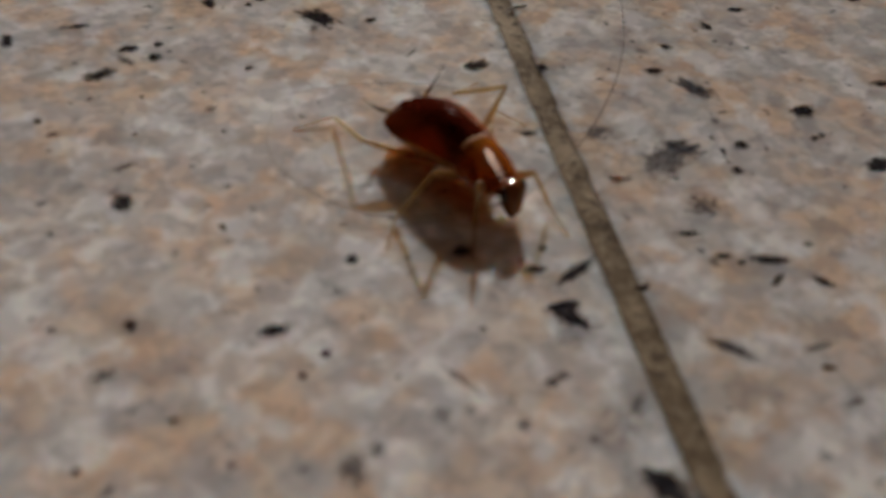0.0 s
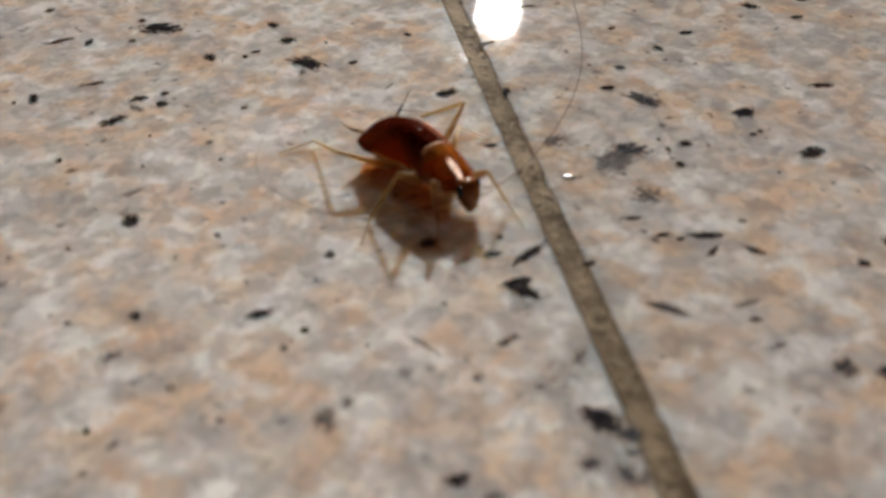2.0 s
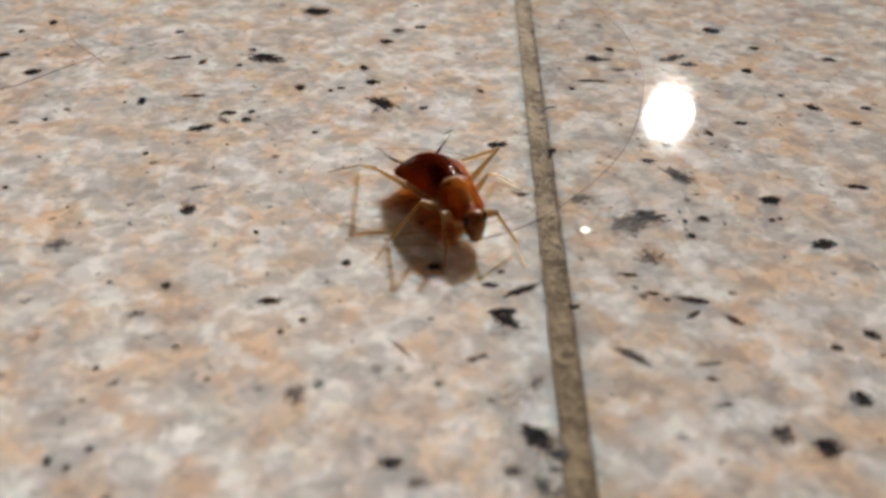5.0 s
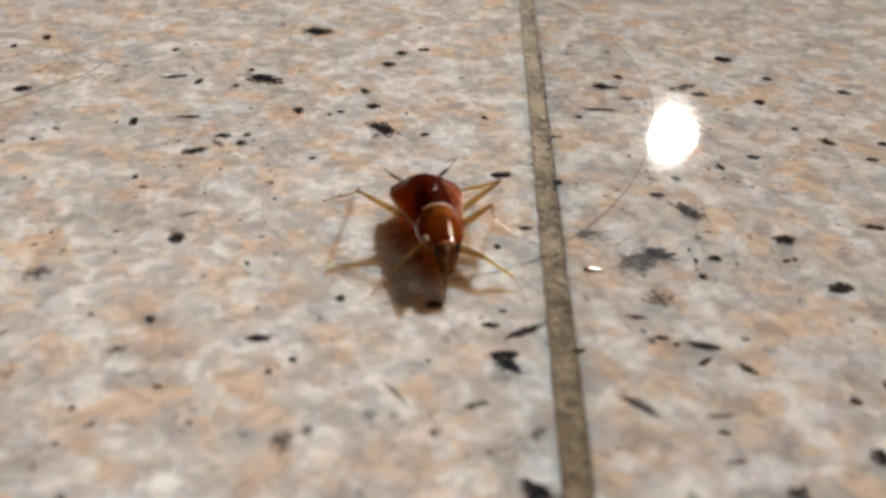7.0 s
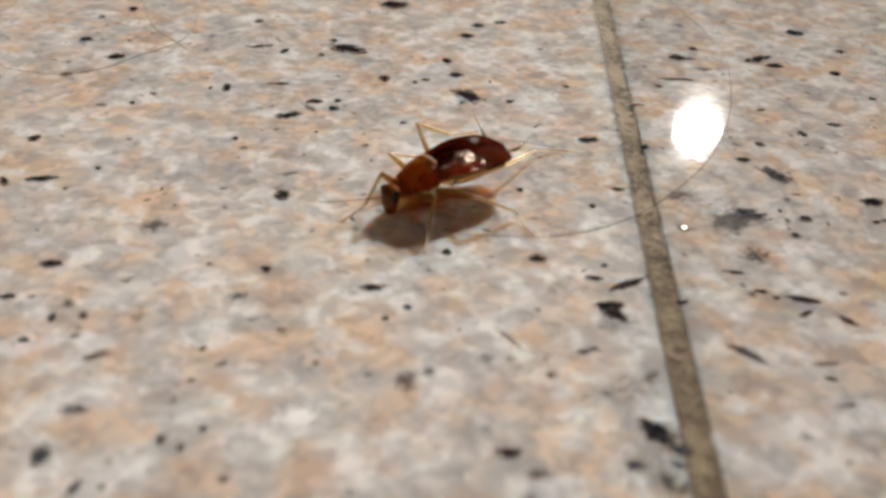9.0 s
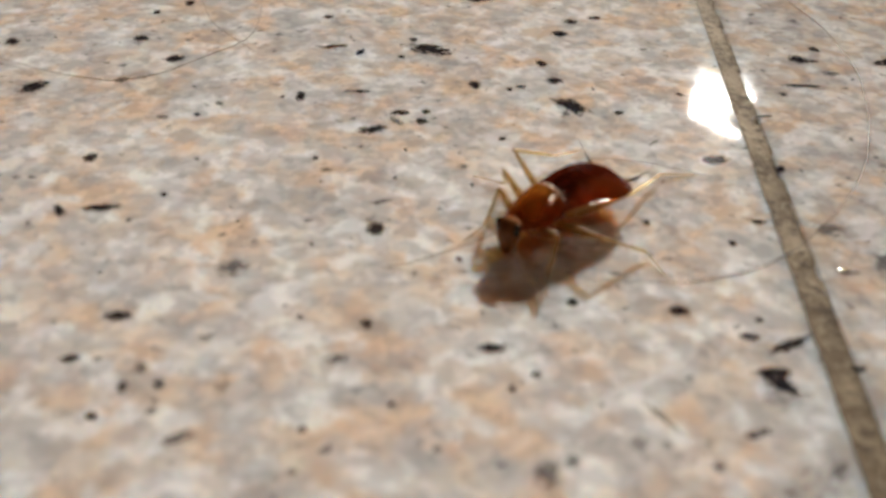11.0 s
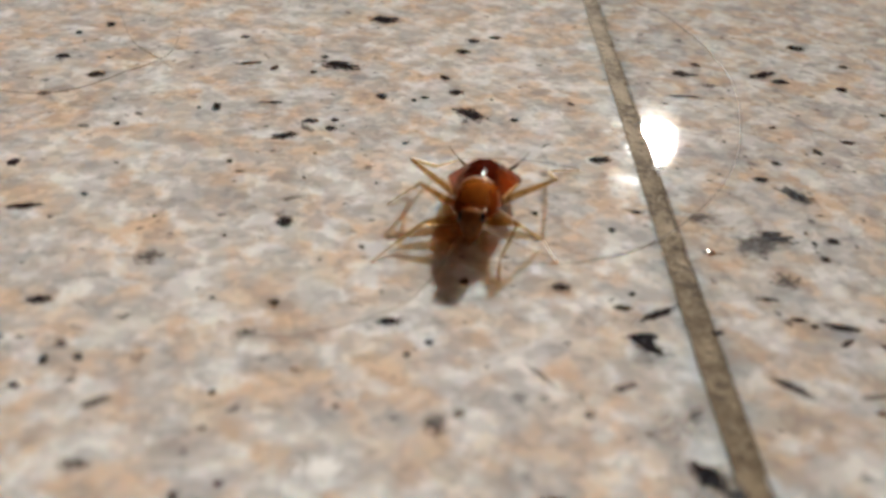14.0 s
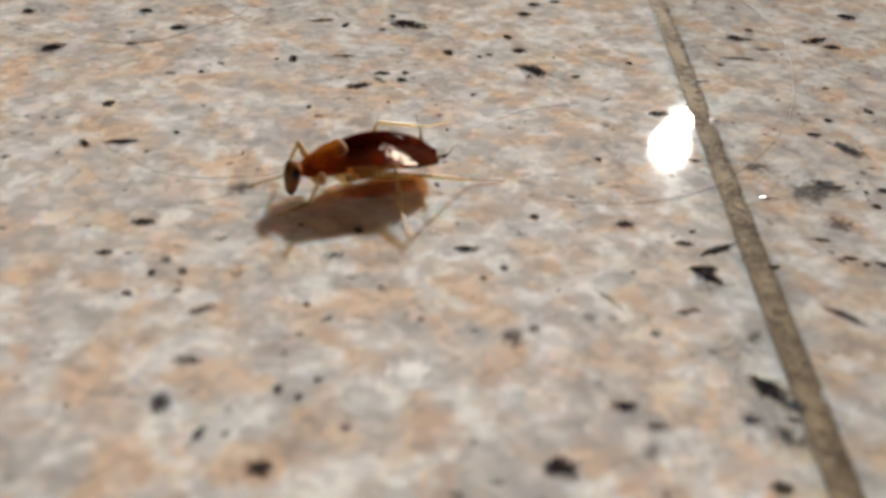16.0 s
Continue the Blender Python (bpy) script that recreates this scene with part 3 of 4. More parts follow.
def build_roach():
    roach = tagged(new("cockroach"), "small glossy red-brown cockroach with amber shield and straw legs", "cockroach")
    rings = []
    for k in range(37):
        x = 4.9 - 12.1 * k / 36
        wide = 0.78 * (wing_half(x) if x < 2.0 else along(SHIELD_WIDE, x)) * (1.02 if k % 2 else 0.97)
        top = (along(WING_RIDGE, x) if x < 2.0 else along(SHIELD_RIDGE, x)) - 0.8
        low = 1.3 + 0.03 * (x + 1.0) ** 2 * (0.55 if x < -1 else 1.0)
        low = min(low, top - 0.12)
        rings.append(oval((x * MM, 0, (top + low) / 2 * MM), (1, 0, 0), (0, 1, 0), (0, 0, 1), max(wide, 0.12) * MM, (top - low) / 2 * MM, 18))
    part("abdomen", loft(rings), BELLY, roach, "tan ringed underside and abdomen")
    wings = [part("forewing", shell(wing_place(side), 40, 16, 0.07 * MM), WING, roach, "dark red-brown glossy wing cover, amber at its edge") for side in (1, -1)]
    for side, wing in zip((1, -1), wings):
        part("wing_margin", shell(margin_place(side), 30, 3, 0.06 * MM), MARGIN, wing, "pale golden outer margin of the wing")
    shield = part("pronotum", shell(shield_place, 24, 26, 0.09 * MM), PRONOTUM, roach, "glossy amber neck shield")
    part("rear_rim", shell(rim_place, 4, 26, 0.05 * MM), PALE_RIM, shield, "pale straw rim of the shield")
    # head, hanging down in front
    stations = ((3.08, 0.40, 0.28, 5.56), (2.96, 0.74, 0.46, 5.60), (2.68, 1.0, 0.60, 5.68), (2.25, 1.08, 0.66, 5.80), (1.75, 1.02, 0.64, 5.91), (1.25, 0.84, 0.56, 6.0), (0.80, 0.60, 0.45, 6.06), (0.46, 0.38, 0.32, 6.09), (0.24, 0.14, 0.13, 6.1))
    head = part("head", loft([oval((x * MM, 0, z * MM), (0, 0, 1), (0, 1, 0), (1, 0, 0), w * MM, d * MM, 14) for z, w, d, x in stations]), HEAD, roach, "dark brown drop-shaped head")
    for rank, (cx, cy, cz) in COXAE.items():
        for side in (1, -1):
            hip = [Vector((cx + dx, side * (cy + dy), cz + dz)) * MM for dx, dy, dz in ((0.7, -0.75, 0.95), (0.55, -0.5, 0.7), (0.3, -0.2, 0.35), (0.05, 0.0, 0.0), (-0.1, 0.05, -0.15))]
            part("coxa", sweep(hip, [0.3 * MM, 0.62 * MM, 0.6 * MM, 0.4 * MM, 0.15 * MM], 10), LEG, roach, "pale straw hip joint")
    for side in (1, -1):
        bm = bmesh.new()
        bmesh.ops.create_uvsphere(bm, u_segments=12, v_segments=8, radius=1.0)
        bm.transform(pose(5.82 * MM, side * 0.80 * MM, 2.32 * MM, side * -9, 0, side * 14) @ Matrix.Diagonal((0.40 * MM, 0.31 * MM, 0.66 * MM, 1)))
        part("eye", bm, EYE, head, "black compound eye")
        palp = glide([(6.1, side * 0.3, 0.8), (6.35, side * 0.55, 0.7), (6.25, side * 0.6, 0.45), (6.0, side * 0.5, 0.32)], 4)
        part("palp", sweep([p * MM for p in palp], [MM * (0.075 - 0.0025 * k) for k in range(13)], 6), LEG, head)
        tail = glide([(-6.5, side * 1.0, 1.65), (-7.0, side * 2.1, 2.0), (-7.2, side * 2.95, 2.7), (-7.27, side * 3.75, 3.7)], 5)
        part("cercus", sweep([p * MM for p in tail], [MM * (0.10 + 0.09 * math.sin(math.pi * min(1, k / 9)) - 0.0055 * k) for k in range(16)], 7), CERCUS, roach, "dark tail feeler with a straw root")
    feelers = {side: build_feeler(side, head) for side in (1, -1)}
    legs = {(rank, side): build_leg(roach, rank) for rank in ("front", "middle", "hind") for side in (1, -1)}
    return roach, head, feelers, legs


ROACH, ROACH_HEAD, FEELERS, LEGS = build_roach()


# ---- tiles, grout joint and the minerals in the stone, last for their number ----
def build_tiles():
    half = (SIZE - GAP) / 2
    data = finish(box(-half, half, -half, half, -0.0101, 0.0, 0.12 * MM), "tile", GRANITE, False)
    near = {}
    for i in range(9):
        for j in range(10):
            tile = new("tile", data)
            tile.parent = FLOOR
            tone = 0.90 if (i, j) == (4, 2) else 1.03 if (i, j) == (3, 2) else random.uniform(0.90, 1.04)   # slabs differ a little
            tile.color = (tone, tone, tone, 1.0)
            tile.matrix_basis = Matrix.Translation((WEST + SIZE * (i + 0.5), SOUTH + SIZE * (j + 0.5), 0))
            if j == 2 and i in (3, 4):
                near[i - 3] = tile
    return near


TILES = build_tiles()


def build_joint():
    """Grout wiped into the near joint: sunk in the middle, smeared unevenly over the tiles' edges."""
    bm = bmesh.new()
    rows, steps = [], 900
    for k in range(steps + 1):
        y = -0.2 + 0.5 * k / steps
        row = []
        for j in range(9):
            s = j / 4 - 1
            rough = 0.26 * noise.noise((y * 420, 3.7 * (1 if s > 0 else -1), 0)) + 0.18 * noise.noise((y * 1700, 9.1 * (1 if s > 0 else -1), 0))
            rise = 0.03 - 0.20 * (1 - s * s) + 0.04 * noise.noise((y * 900, s * 2.1, 4.0)) + 0.025 * noise.noise((y * 2500, s * 5, 8.0))
            if s < 0:
                edge = 1.08 + rough + 0.5 * min(1.0, max(0.0, (y - 0.03) / 0.05))
            else:
                # the east tile stands over sunken grout, but for smears
                smear = min(1.0, max(0.0, (noise.noise((y * 260, 5.3, 2.0)) + 0.12) / 0.2 + max(0.0, (0.004 - y) / 0.004)))
                edge = 1.03 + smear * (0.10 + rough)
                rise -= (1 - smear) * 0.26 * s
            if j in (0, 8):
                rise = min(rise, -0.02)
            row.append(bm.verts.new((s * edge * MM, y, rise * MM)))
        rows.append(row)
    for a, b in zip(rows, rows[1:]):
        for j in range(8):
            bm.faces.new((a[j], a[j + 1], b[j + 1], b[j]))
    return part("grout_joint", bm, GROUT, FLOOR, "brown cement grout joint with crumbly edges")


build_joint()
rest = part("grout_joint", box(-1.5 * MM, 1.1 * MM, 0.3, NORTH, -0.0101, -0.1 * MM), GROUT, FLOOR, "brown cement grout joint")


def fleck_mesh():
    bm = bmesh.new()
    hub = bm.verts.new((0, 0, 0))
    ring = [bm.verts.new((1.35 * math.cos(2 * math.pi * k / 16), 1.35 * math.sin(2 * math.pi * k / 16), -0.2)) for k in range(16)]
    for k in range(16):
        bm.faces.new((hub, ring[k], ring[(k + 1) % 16]))
    return bm


FLECK_MESHES = {}


def fleck(x, y, length, width, turn, stuff, lift=0.012):
    """One mineral grain in the polished face, in millimetres and degrees, set in the tile it lies on."""
    if stuff not in FLECK_MESHES:
        FLECK_MESHES[stuff] = finish(fleck_mesh(), "mineral_fleck", stuff)
    place = LAID.inverted() @ pose(x * MM, y * MM, lift * MM, 0, 0, turn)
    tile = TILES[0 if place.translation.x < 0 else 1]
    ob = new("mineral_fleck", FLECK_MESHES[stuff])
    ob.parent = tile
    ob.matrix_basis = tile.matrix_basis.inverted() @ place @ Matrix.Diagonal((length * 0.61 * MM, width * 0.63 * MM, 0.01 * MM, 1))


fleck(-14.3, 60.9, 0.82, 0.85, 7, BIOTITE)
fleck(-12.5, 58.5, 4.56, 2.28, -17, BIOTITE)
fleck(-15.2, 56.2, 0.74, 0.80, 7, BIOTITE)
fleck(-7.9, 74.6, 3.96, 2.35, -5, BIOTITE)
fleck(-40.7, 68.4, 1.01, 1.94, 8, BIOTITE)
fleck(-43.6, 65.2, 0.71, 1.24, 8, BIOTITE)
fleck(-24.3, 66.2, 1.01, 0.93, 8, BIOTITE)
fleck(-43.2, 57.7, 1.42, 1.34, 38, BIOTITE)
fleck(-38.2, 53.0, 2.01, 1.57, 23, BIOTITE)
fleck(-22.5, 58.1, 2.96, 0.96, 18, RUST)
fleck(-19.6, 56.9, 0.85, 1.52, -12, BIOTITE)
fleck(-42.0, 47.4, 1.43, 1.46, 27, SMOKY)
fleck(-24.1, 45.8, 0.97, 1.84, 7, BIOTITE)
fleck(-25.8, 45.5, 0.39, 0.57, 7, BIOTITE)
fleck(-18.5, 47.5, 1.48, 0.71, 7, BIOTITE)
fleck(-7.4, 50.2, 1.12, 1.70, 7, BIOTITE)
fleck(-4.0, 49.6, 0.51, 0.72, 7, BIOTITE)
fleck(-2.8, 50.4, 1.02, 0.61, 7, BIOTITE)
fleck(-14.3, 43.4, 1.72, 1.07, -5, BIOTITE)
fleck(-11.9, 43.8, 0.93, 0.74, 54, BIOTITE)
fleck(-12.2, 41.8, 1.25, 1.06, 17, BIOTITE)
fleck(-14.5, 41.6, 2.68, 0.91, -50, SMOKY)
fleck(-32.9, 40.9, 0.69, 0.65, 25, BIOTITE)
fleck(-39.8, 32.0, 1.08, 1.54, 16, BIOTITE)
fleck(-39.4, 23.5, 0.77, 1.97, 31, BIOTITE)
fleck(-36.5, 24.3, 2.86, 0.92, 16, BIOTITE)
fleck(-14.3, 27.5, 2.42, 0.72, 27, SMOKY)
fleck(-14.5, 23.4, 1.53, 1.72, 5, BIOTITE)
fleck(-20.8, 33.9, 0.53, 0.76, 6, BIOTITE)
fleck(-19.6, 32.0, 1.17, 0.82, 6, SMOKY)
fleck(-13.2, 36.2, 0.30, 0.49, 6, BIOTITE)
fleck(-13.7, 31.3, 0.30, 0.45, 6, BIOTITE)
fleck(-7.2, 30.7, 0.30, 0.44, 6, BIOTITE)
fleck(-24.3, 17.3, 2.68, 1.93, 29, SMOKY)
fleck(-25.3, 23.4, 0.30, 0.47, 5, BIOTITE)
fleck(-19.1, 20.8, 0.30, 0.45, 5, BIOTITE)
fleck(-7.9, 19.8, 0.42, 0.82, 26, BIOTITE)
fleck(-8.0, 33.8, 1.31, 0.79, 37, SMOKY)
fleck(-4.7, 39.2, 0.73, 0.53, 53, BIOTITE)
fleck(-32.0, 26.7, 0.61, 0.59, 6, BIOTITE)
fleck(-0.6, 56.3, 1.03, 1.49, 22, BIOTITE)
fleck(0.6, 52.2, 1.56, 1.50, -3, BIOTITE)
fleck(2.0, 46.6, 3.77, 2.00, -46, BIOTITE)
fleck(1.3, 44.8, 1.04, 1.25, -20, SMOKY)
fleck(3.1, 68.3, 1.46, 1.55, 8, BIOTITE)
fleck(5.9, 69.8, 1.68, 1.05, 19, BIOTITE)
fleck(1.7, 64.5, 1.70, 1.48, 34, BIOTITE)
fleck(12.9, 50.4, 0.62, 1.00, 30, BIOTITE)
fleck(6.4, 45.6, 1.05, 0.85, 19, BIOTITE)
fleck(4.4, 50.7, 0.31, 0.61, 7, BIOTITE)
fleck(9.1, 39.9, 1.98, 0.37, 51, SMOKY)
fleck(14.1, 37.3, 2.18, 1.23, 22, BIOTITE)
fleck(6.8, 26.3, 0.55, 0.73, 5, BIOTITE)
fleck(13.2, 24.0, 0.61, 0.71, -10, BIOTITE)
fleck(15.9, 27.3, 1.29, 0.65, 5, BIOTITE)
fleck(3.7, 19.0, 0.98, 0.57, -4, SMOKY)
fleck(19.6, 36.2, 0.95, 1.31, -26, BIOTITE)
fleck(27.1, 60.6, 1.81, 1.92, -27, BIOTITE)
fleck(28.5, 60.3, 1.41, 0.55, 7, BIOTITE)
fleck(29.5, 63.6, 1.06, 1.24, 23, BIOTITE)
fleck(29.7, 57.3, 1.94, 1.31, 7, SMOKY)
fleck(37.0, 61.3, 3.70, 1.56, 35, BIOTITE)
fleck(38.4, 59.4, 2.06, 1.39, -1, BIOTITE)
fleck(44.1, 71.1, 1.73, 1.40, 7, BIOTITE)
fleck(45.1, 57.8, 1.13, 1.30, 7, BIOTITE)
fleck(25.9, 53.9, 4.19, 0.64, -0, BIOTITE)
fleck(23.4, 51.6, 0.75, 0.82, 26, BIOTITE)
fleck(48.1, 65.1, 1.19, 1.14, 7, BIOTITE)
fleck(47.3, 50.9, 0.80, 0.82, 6, BIOTITE)
fleck(40.8, 43.5, 1.68, 0.88, -1, BIOTITE)
fleck(36.7, 41.0, 1.62, 0.70, -73, BIOTITE)
fleck(31.6, 38.1, 1.15, 0.74, -39, BIOTITE)
fleck(31.6, 31.5, 4.69, 1.81, -60, HORNBLENDE)
fleck(29.1, 34.5, 1.39, 0.92, 6, BIOTITE)
fleck(27.2, 23.7, 3.58, 2.08, -13, HORNBLENDE)
fleck(30.4, 23.0, 0.42, 0.75, 5, BIOTITE)
fleck(30.2, 24.7, 0.34, 0.62, 5, BIOTITE)
fleck(32.2, 23.5, 1.20, 0.95, -26, BIOTITE)
fleck(30.5, 20.5, 0.90, 0.90, -5, BIOTITE)
fleck(39.3, 27.0, 1.74, 1.38, -9, BIOTITE)
fleck(32.6, 27.9, 1.31, 0.49, 5, SMOKY)
fleck(38.5, 23.5, 0.77, 0.49, 23, BIOTITE)
fleck(21.5, 26.8, 3.38, 1.87, 27, SMOKY)
fleck(25.5, 22.8, 4.98, 2.98, 38, SMOKY)
fleck(33.8, 46.5, 0.88, 0.58, 21, BIOTITE)
fleck(-30.7, 11.0, 1.74, 0.96, -2, BIOTITE)
fleck(-30.6, 6.5, 0.67, 0.56, 5, SMOKY)
fleck(-32.4, 6.4, 1.33, 0.67, 5, BIOTITE)
fleck(-28.3, 4.1, 0.57, 1.10, 16, BIOTITE)
fleck(-26.1, 4.5, 0.80, 1.09, 25, HORNBLENDE)
fleck(-27.7, 5.9, 0.97, 1.42, 22, SMOKY)
fleck(-29.3, 1.4, 0.76, 0.62, 12, BIOTITE)
fleck(-16.6, 1.3, 0.48, 0.59, 4, BIOTITE)
fleck(-13.9, 11.6, 0.79, 0.87, 5, BIOTITE)
fleck(-5.4, 9.8, 1.95, 0.94, 1, BIOTITE)
fleck(-2.5, 7.4, 0.62, 0.67, 5, BIOTITE)
fleck(-4.0, 5.9, 0.58, 0.54, 4, BIOTITE)
fleck(-15.4, 7.8, 1.78, 1.37, 28, SMOKY)
fleck(-2.2, -1.1, 1.78, 2.22, -12, SMOKY)
fleck(-0.6, 0.0, 0.95, 1.42, 4, SMOKY)
fleck(-8.5, 0.3, 0.63, 0.67, 4, SMOKY)
fleck(-16.6, -2.1, 0.76, 0.64, 4, SMOKY)
fleck(-23.4, -5.5, 2.10, 1.22, -2, SMOKY)
fleck(-14.8, -6.7, 0.58, 0.48, 4, BIOTITE)
fleck(-17.2, -7.9, 0.43, 0.78, 4, BIOTITE)
fleck(-15.8, -8.5, 0.42, 0.69, 4, BIOTITE)
fleck(-24.1, -9.7, 1.06, 1.75, 14, HORNBLENDE)
fleck(-21.2, -12.2, 0.74, 1.42, -11, HORNBLENDE)
fleck(-19.6, -12.1, 0.53, 0.70, 4, HORNBLENDE)
fleck(-12.6, -11.0, 0.95, 0.93, -20, SMOKY)
fleck(-23.8, 0.0, 2.47, 0.97, 28, SMOKY)
fleck(12.2, 12.5, 1.53, 0.69, -3, BIOTITE)
fleck(14.7, 11.8, 3.66, 0.86, 33, BIOTITE)
fleck(13.0, 8.9, 2.21, 0.91, 5, BIOTITE)
fleck(13.5, 7.5, 1.75, 0.71, -45, BIOTITE)
fleck(10.5, 3.0, 1.05, 0.85, 16, HORNBLENDE)
fleck(11.3, 3.4, 1.00, 0.71, 4, SMOKY)
fleck(7.8, 15.0, 1.51, 1.04, 5, BIOTITE)
fleck(0.3, 15.3, 0.75, 0.92, 5, BIOTITE)
fleck(13.2, 14.4, 0.61, 0.48, 18, BIOTITE)
fleck(5.2, 4.0, 3.49, 0.39, -54, SMOKY)
fleck(7.4, 7.8, 0.70, 0.56, 5, SMOKY)
fleck(7.9, 0.2, 0.79, 0.95, -3, SMOKY)
fleck(11.6, -1.5, 0.81, 0.53, 11, SMOKY)
fleck(14.4, -4.7, 2.25, 0.94, -46, BIOTITE)
fleck(14.6, -5.6, 0.97, 0.97, 16, BIOTITE)
fleck(12.7, -8.2, 1.45, 0.91, 4, HORNBLENDE)
fleck(15.5, -6.5, 1.75, 0.65, -3, SMOKY)
fleck(15.4, -8.0, 1.16, 0.53, 4, HORNBLENDE)
fleck(15.0, 0.6, 1.86, 0.82, 56, SMOKY)
fleck(4.9, -7.7, 0.87, 0.69, 4, SMOKY)
fleck(6.5, -9.3, 1.84, 1.11, 4, SMOKY)
fleck(23.9, 14.3, 1.82, 0.46, -8, BIOTITE)
fleck(25.4, 11.7, 1.24, 0.50, -10, BIOTITE)
fleck(26.4, 10.9, 0.55, 0.47, 5, BIOTITE)
fleck(28.6, 10.9, 2.54, 0.75, -11, BIOTITE)
fleck(28.2, 9.0, 1.65, 0.41, 39, BIOTITE)
fleck(31.2, 8.3, 1.51, 0.63, -46, BIOTITE)
fleck(22.4, 3.7, 3.58, 0.90, -41, HORNBLENDE)
fleck(27.8, 1.2, 0.93, 0.50, -11, RUST)
fleck(28.3, -1.5, 0.80, 0.35, 4, RUST)
fleck(28.0, 2.9, 2.47, 0.66, 10, SMOKY)
fleck(18.8, 9.7, 0.97, 0.54, 15, BIOTITE)
fleck(31.9, 11.9, 0.93, 0.72, 24, SMOKY)
fleck(26.2, 17.1, 2.68, 2.35, 20, SMOKY)
fleck(56.5, 61.9, 1.63, 1.32, -12, BIOTITE)
fleck(50.0, 47.9, 1.99, 1.24, -59, BIOTITE)
fleck(53.5, 44.1, 1.38, 0.78, 12, BIOTITE)
fleck(39.5, 27.4, 2.15, 1.04, 14, BIOTITE)
fleck(39.3, 23.8, 0.42, 0.61, 2, BIOTITE)
fleck(41.9, 19.5, 2.42, 1.48, 20, BIOTITE)
fleck(48.6, 30.0, 2.13, 0.90, -9, BIOTITE)
fleck(56.1, 48.0, 1.31, 0.90, 3, BIOTITE)
fleck(45.3, 57.9, 1.12, 1.30, 3, BIOTITE)
fleck(43.8, 71.0, 2.13, 1.86, 4, BIOTITE)
fleck(38.1, -0.7, 1.63, 1.58, -9, BIOTITE)
fleck(34.1, -5.7, 1.98, 1.90, -8, BIOTITE)
fleck(31.3, -4.4, 1.78, 1.83, -14, HORNBLENDE)
fleck(41.5, 6.7, 1.52, 0.99, -55, BIOTITE)
fleck(38.2, 5.0, 0.94, 0.78, 2, BIOTITE)
fleck(0.3, -13.4, 1.99, 1.58, -11, BIOTITE)
fleck(-17.1, -14.7, 1.53, 1.13, 4, BIOTITE)
fleck(4.8, -7.6, 1.51, 0.99, -0, BIOTITE)
fleck(13.1, -14.0, 1.21, 1.02, 4, BIOTITE)
fleck(-56.0, 55.2, 1.49, 1.74, 10, BIOTITE)
fleck(-49.7, 45.0, 2.65, 2.03, 45, BIOTITE)
fleck(-16.6, 39.7, 2.62, 1.22, 28, BIOTITE)
fleck(-24.1, -9.8, 1.25, 1.56, 14, HORNBLENDE)
# a bright glint on the stone, painted as a white fleck
fleck(-9.1, -5.2, 3.0, 2.0, 8, GLINT)
fleck(14.0, -7.6, 7.5, 4.2, 85, PALE, 0.010)
fleck(12.9, 6.4, 4.2, 2.6, 20, PALE, 0.010)
fleck(13.9, -0.4, 3.2, 2.8, 40, PALE, 0.010)
fleck(14.6, -5.2, 2.1, 1.7, -40, BIOTITE, 0.014)
fleck(14.5, -9.5, 1.1, 1.9, 10, HORNBLENDE)
fleck(15.9, -6.7, 1.3, 1.1, -10, HORNBLENDE, 0.014)
fleck(13.1, 8.0, 2.4, 1.5, -42, BIOTITE, 0.014)
fleck(13.6, 9.0, 0.8, 0.7, 0, BIOTITE, 0.014)


# ---- what moves: the cockroach turns on the spot, then walks off ----
def stand(x, y, heading, pitch=0.0, roll=0.0):
    """The cockroach's pose, in millimetres and degrees; pitch lowers the head."""
    return pose(x * MM, y * MM, 1.9 * MM, 0, 0, heading) @ pose(0, 0, 0, roll, 0, 0) @ pose(0, 0, 0, 0, pitch, 0) @ pose(0, 0, -1.9 * MM)


def bend_leg(rank, side, body, row):
    """Poses of femur (in the body) and of tibia and tarsus (in the femur). The row gives, in millimetres in the room, claw, ankle and which way the knee points."""
    femur, tibia, tarsus = (v * MM for v in LENGTHS[rank])
    cx, cy, cz = COXAE[rank]
    gx, gy, nx, ny, kx, ky, kz = (v * MM for v in row)
    hip = body @ (Vector((cx, side * cy, cz)) * MM)
    way = Vector((nx, ny, 0.42 * MM)) - hip
    least = abs(femur - tibia) + 0.8 * MM
    d = min(max(way.length, least), (femur + tibia) * 0.985)
    way.normalize()
    a = (femur ** 2 - tibia ** 2 + d ** 2) / (2 * d)
    rise = Vector((kx, ky, kz)) - hip
    rise = (rise - way * rise.dot(way)).normalized()
    knee = hip + way * a + rise * math.sqrt(max(0.0, femur ** 2 - a ** 2))
    ankle = hip + way * d
    ankle.z = max(ankle.z, 0.25 * MM)
    ahead = Vector((gx - ankle.x, gy - ankle.y, 0)).normalized()
    drop = min(max(ankle.z - 0.06 * MM, 0.0), tarsus * 0.9)
    tip = ankle + ahead * math.sqrt(tarsus ** 2 - drop ** 2) - Vector((0, 0, drop))
    thigh = aimed(hip, knee)
    back = thigh.inverted()
    return body.inverted() @ thigh, back @ aimed(knee, ankle), back @ aimed(ankle, tip)


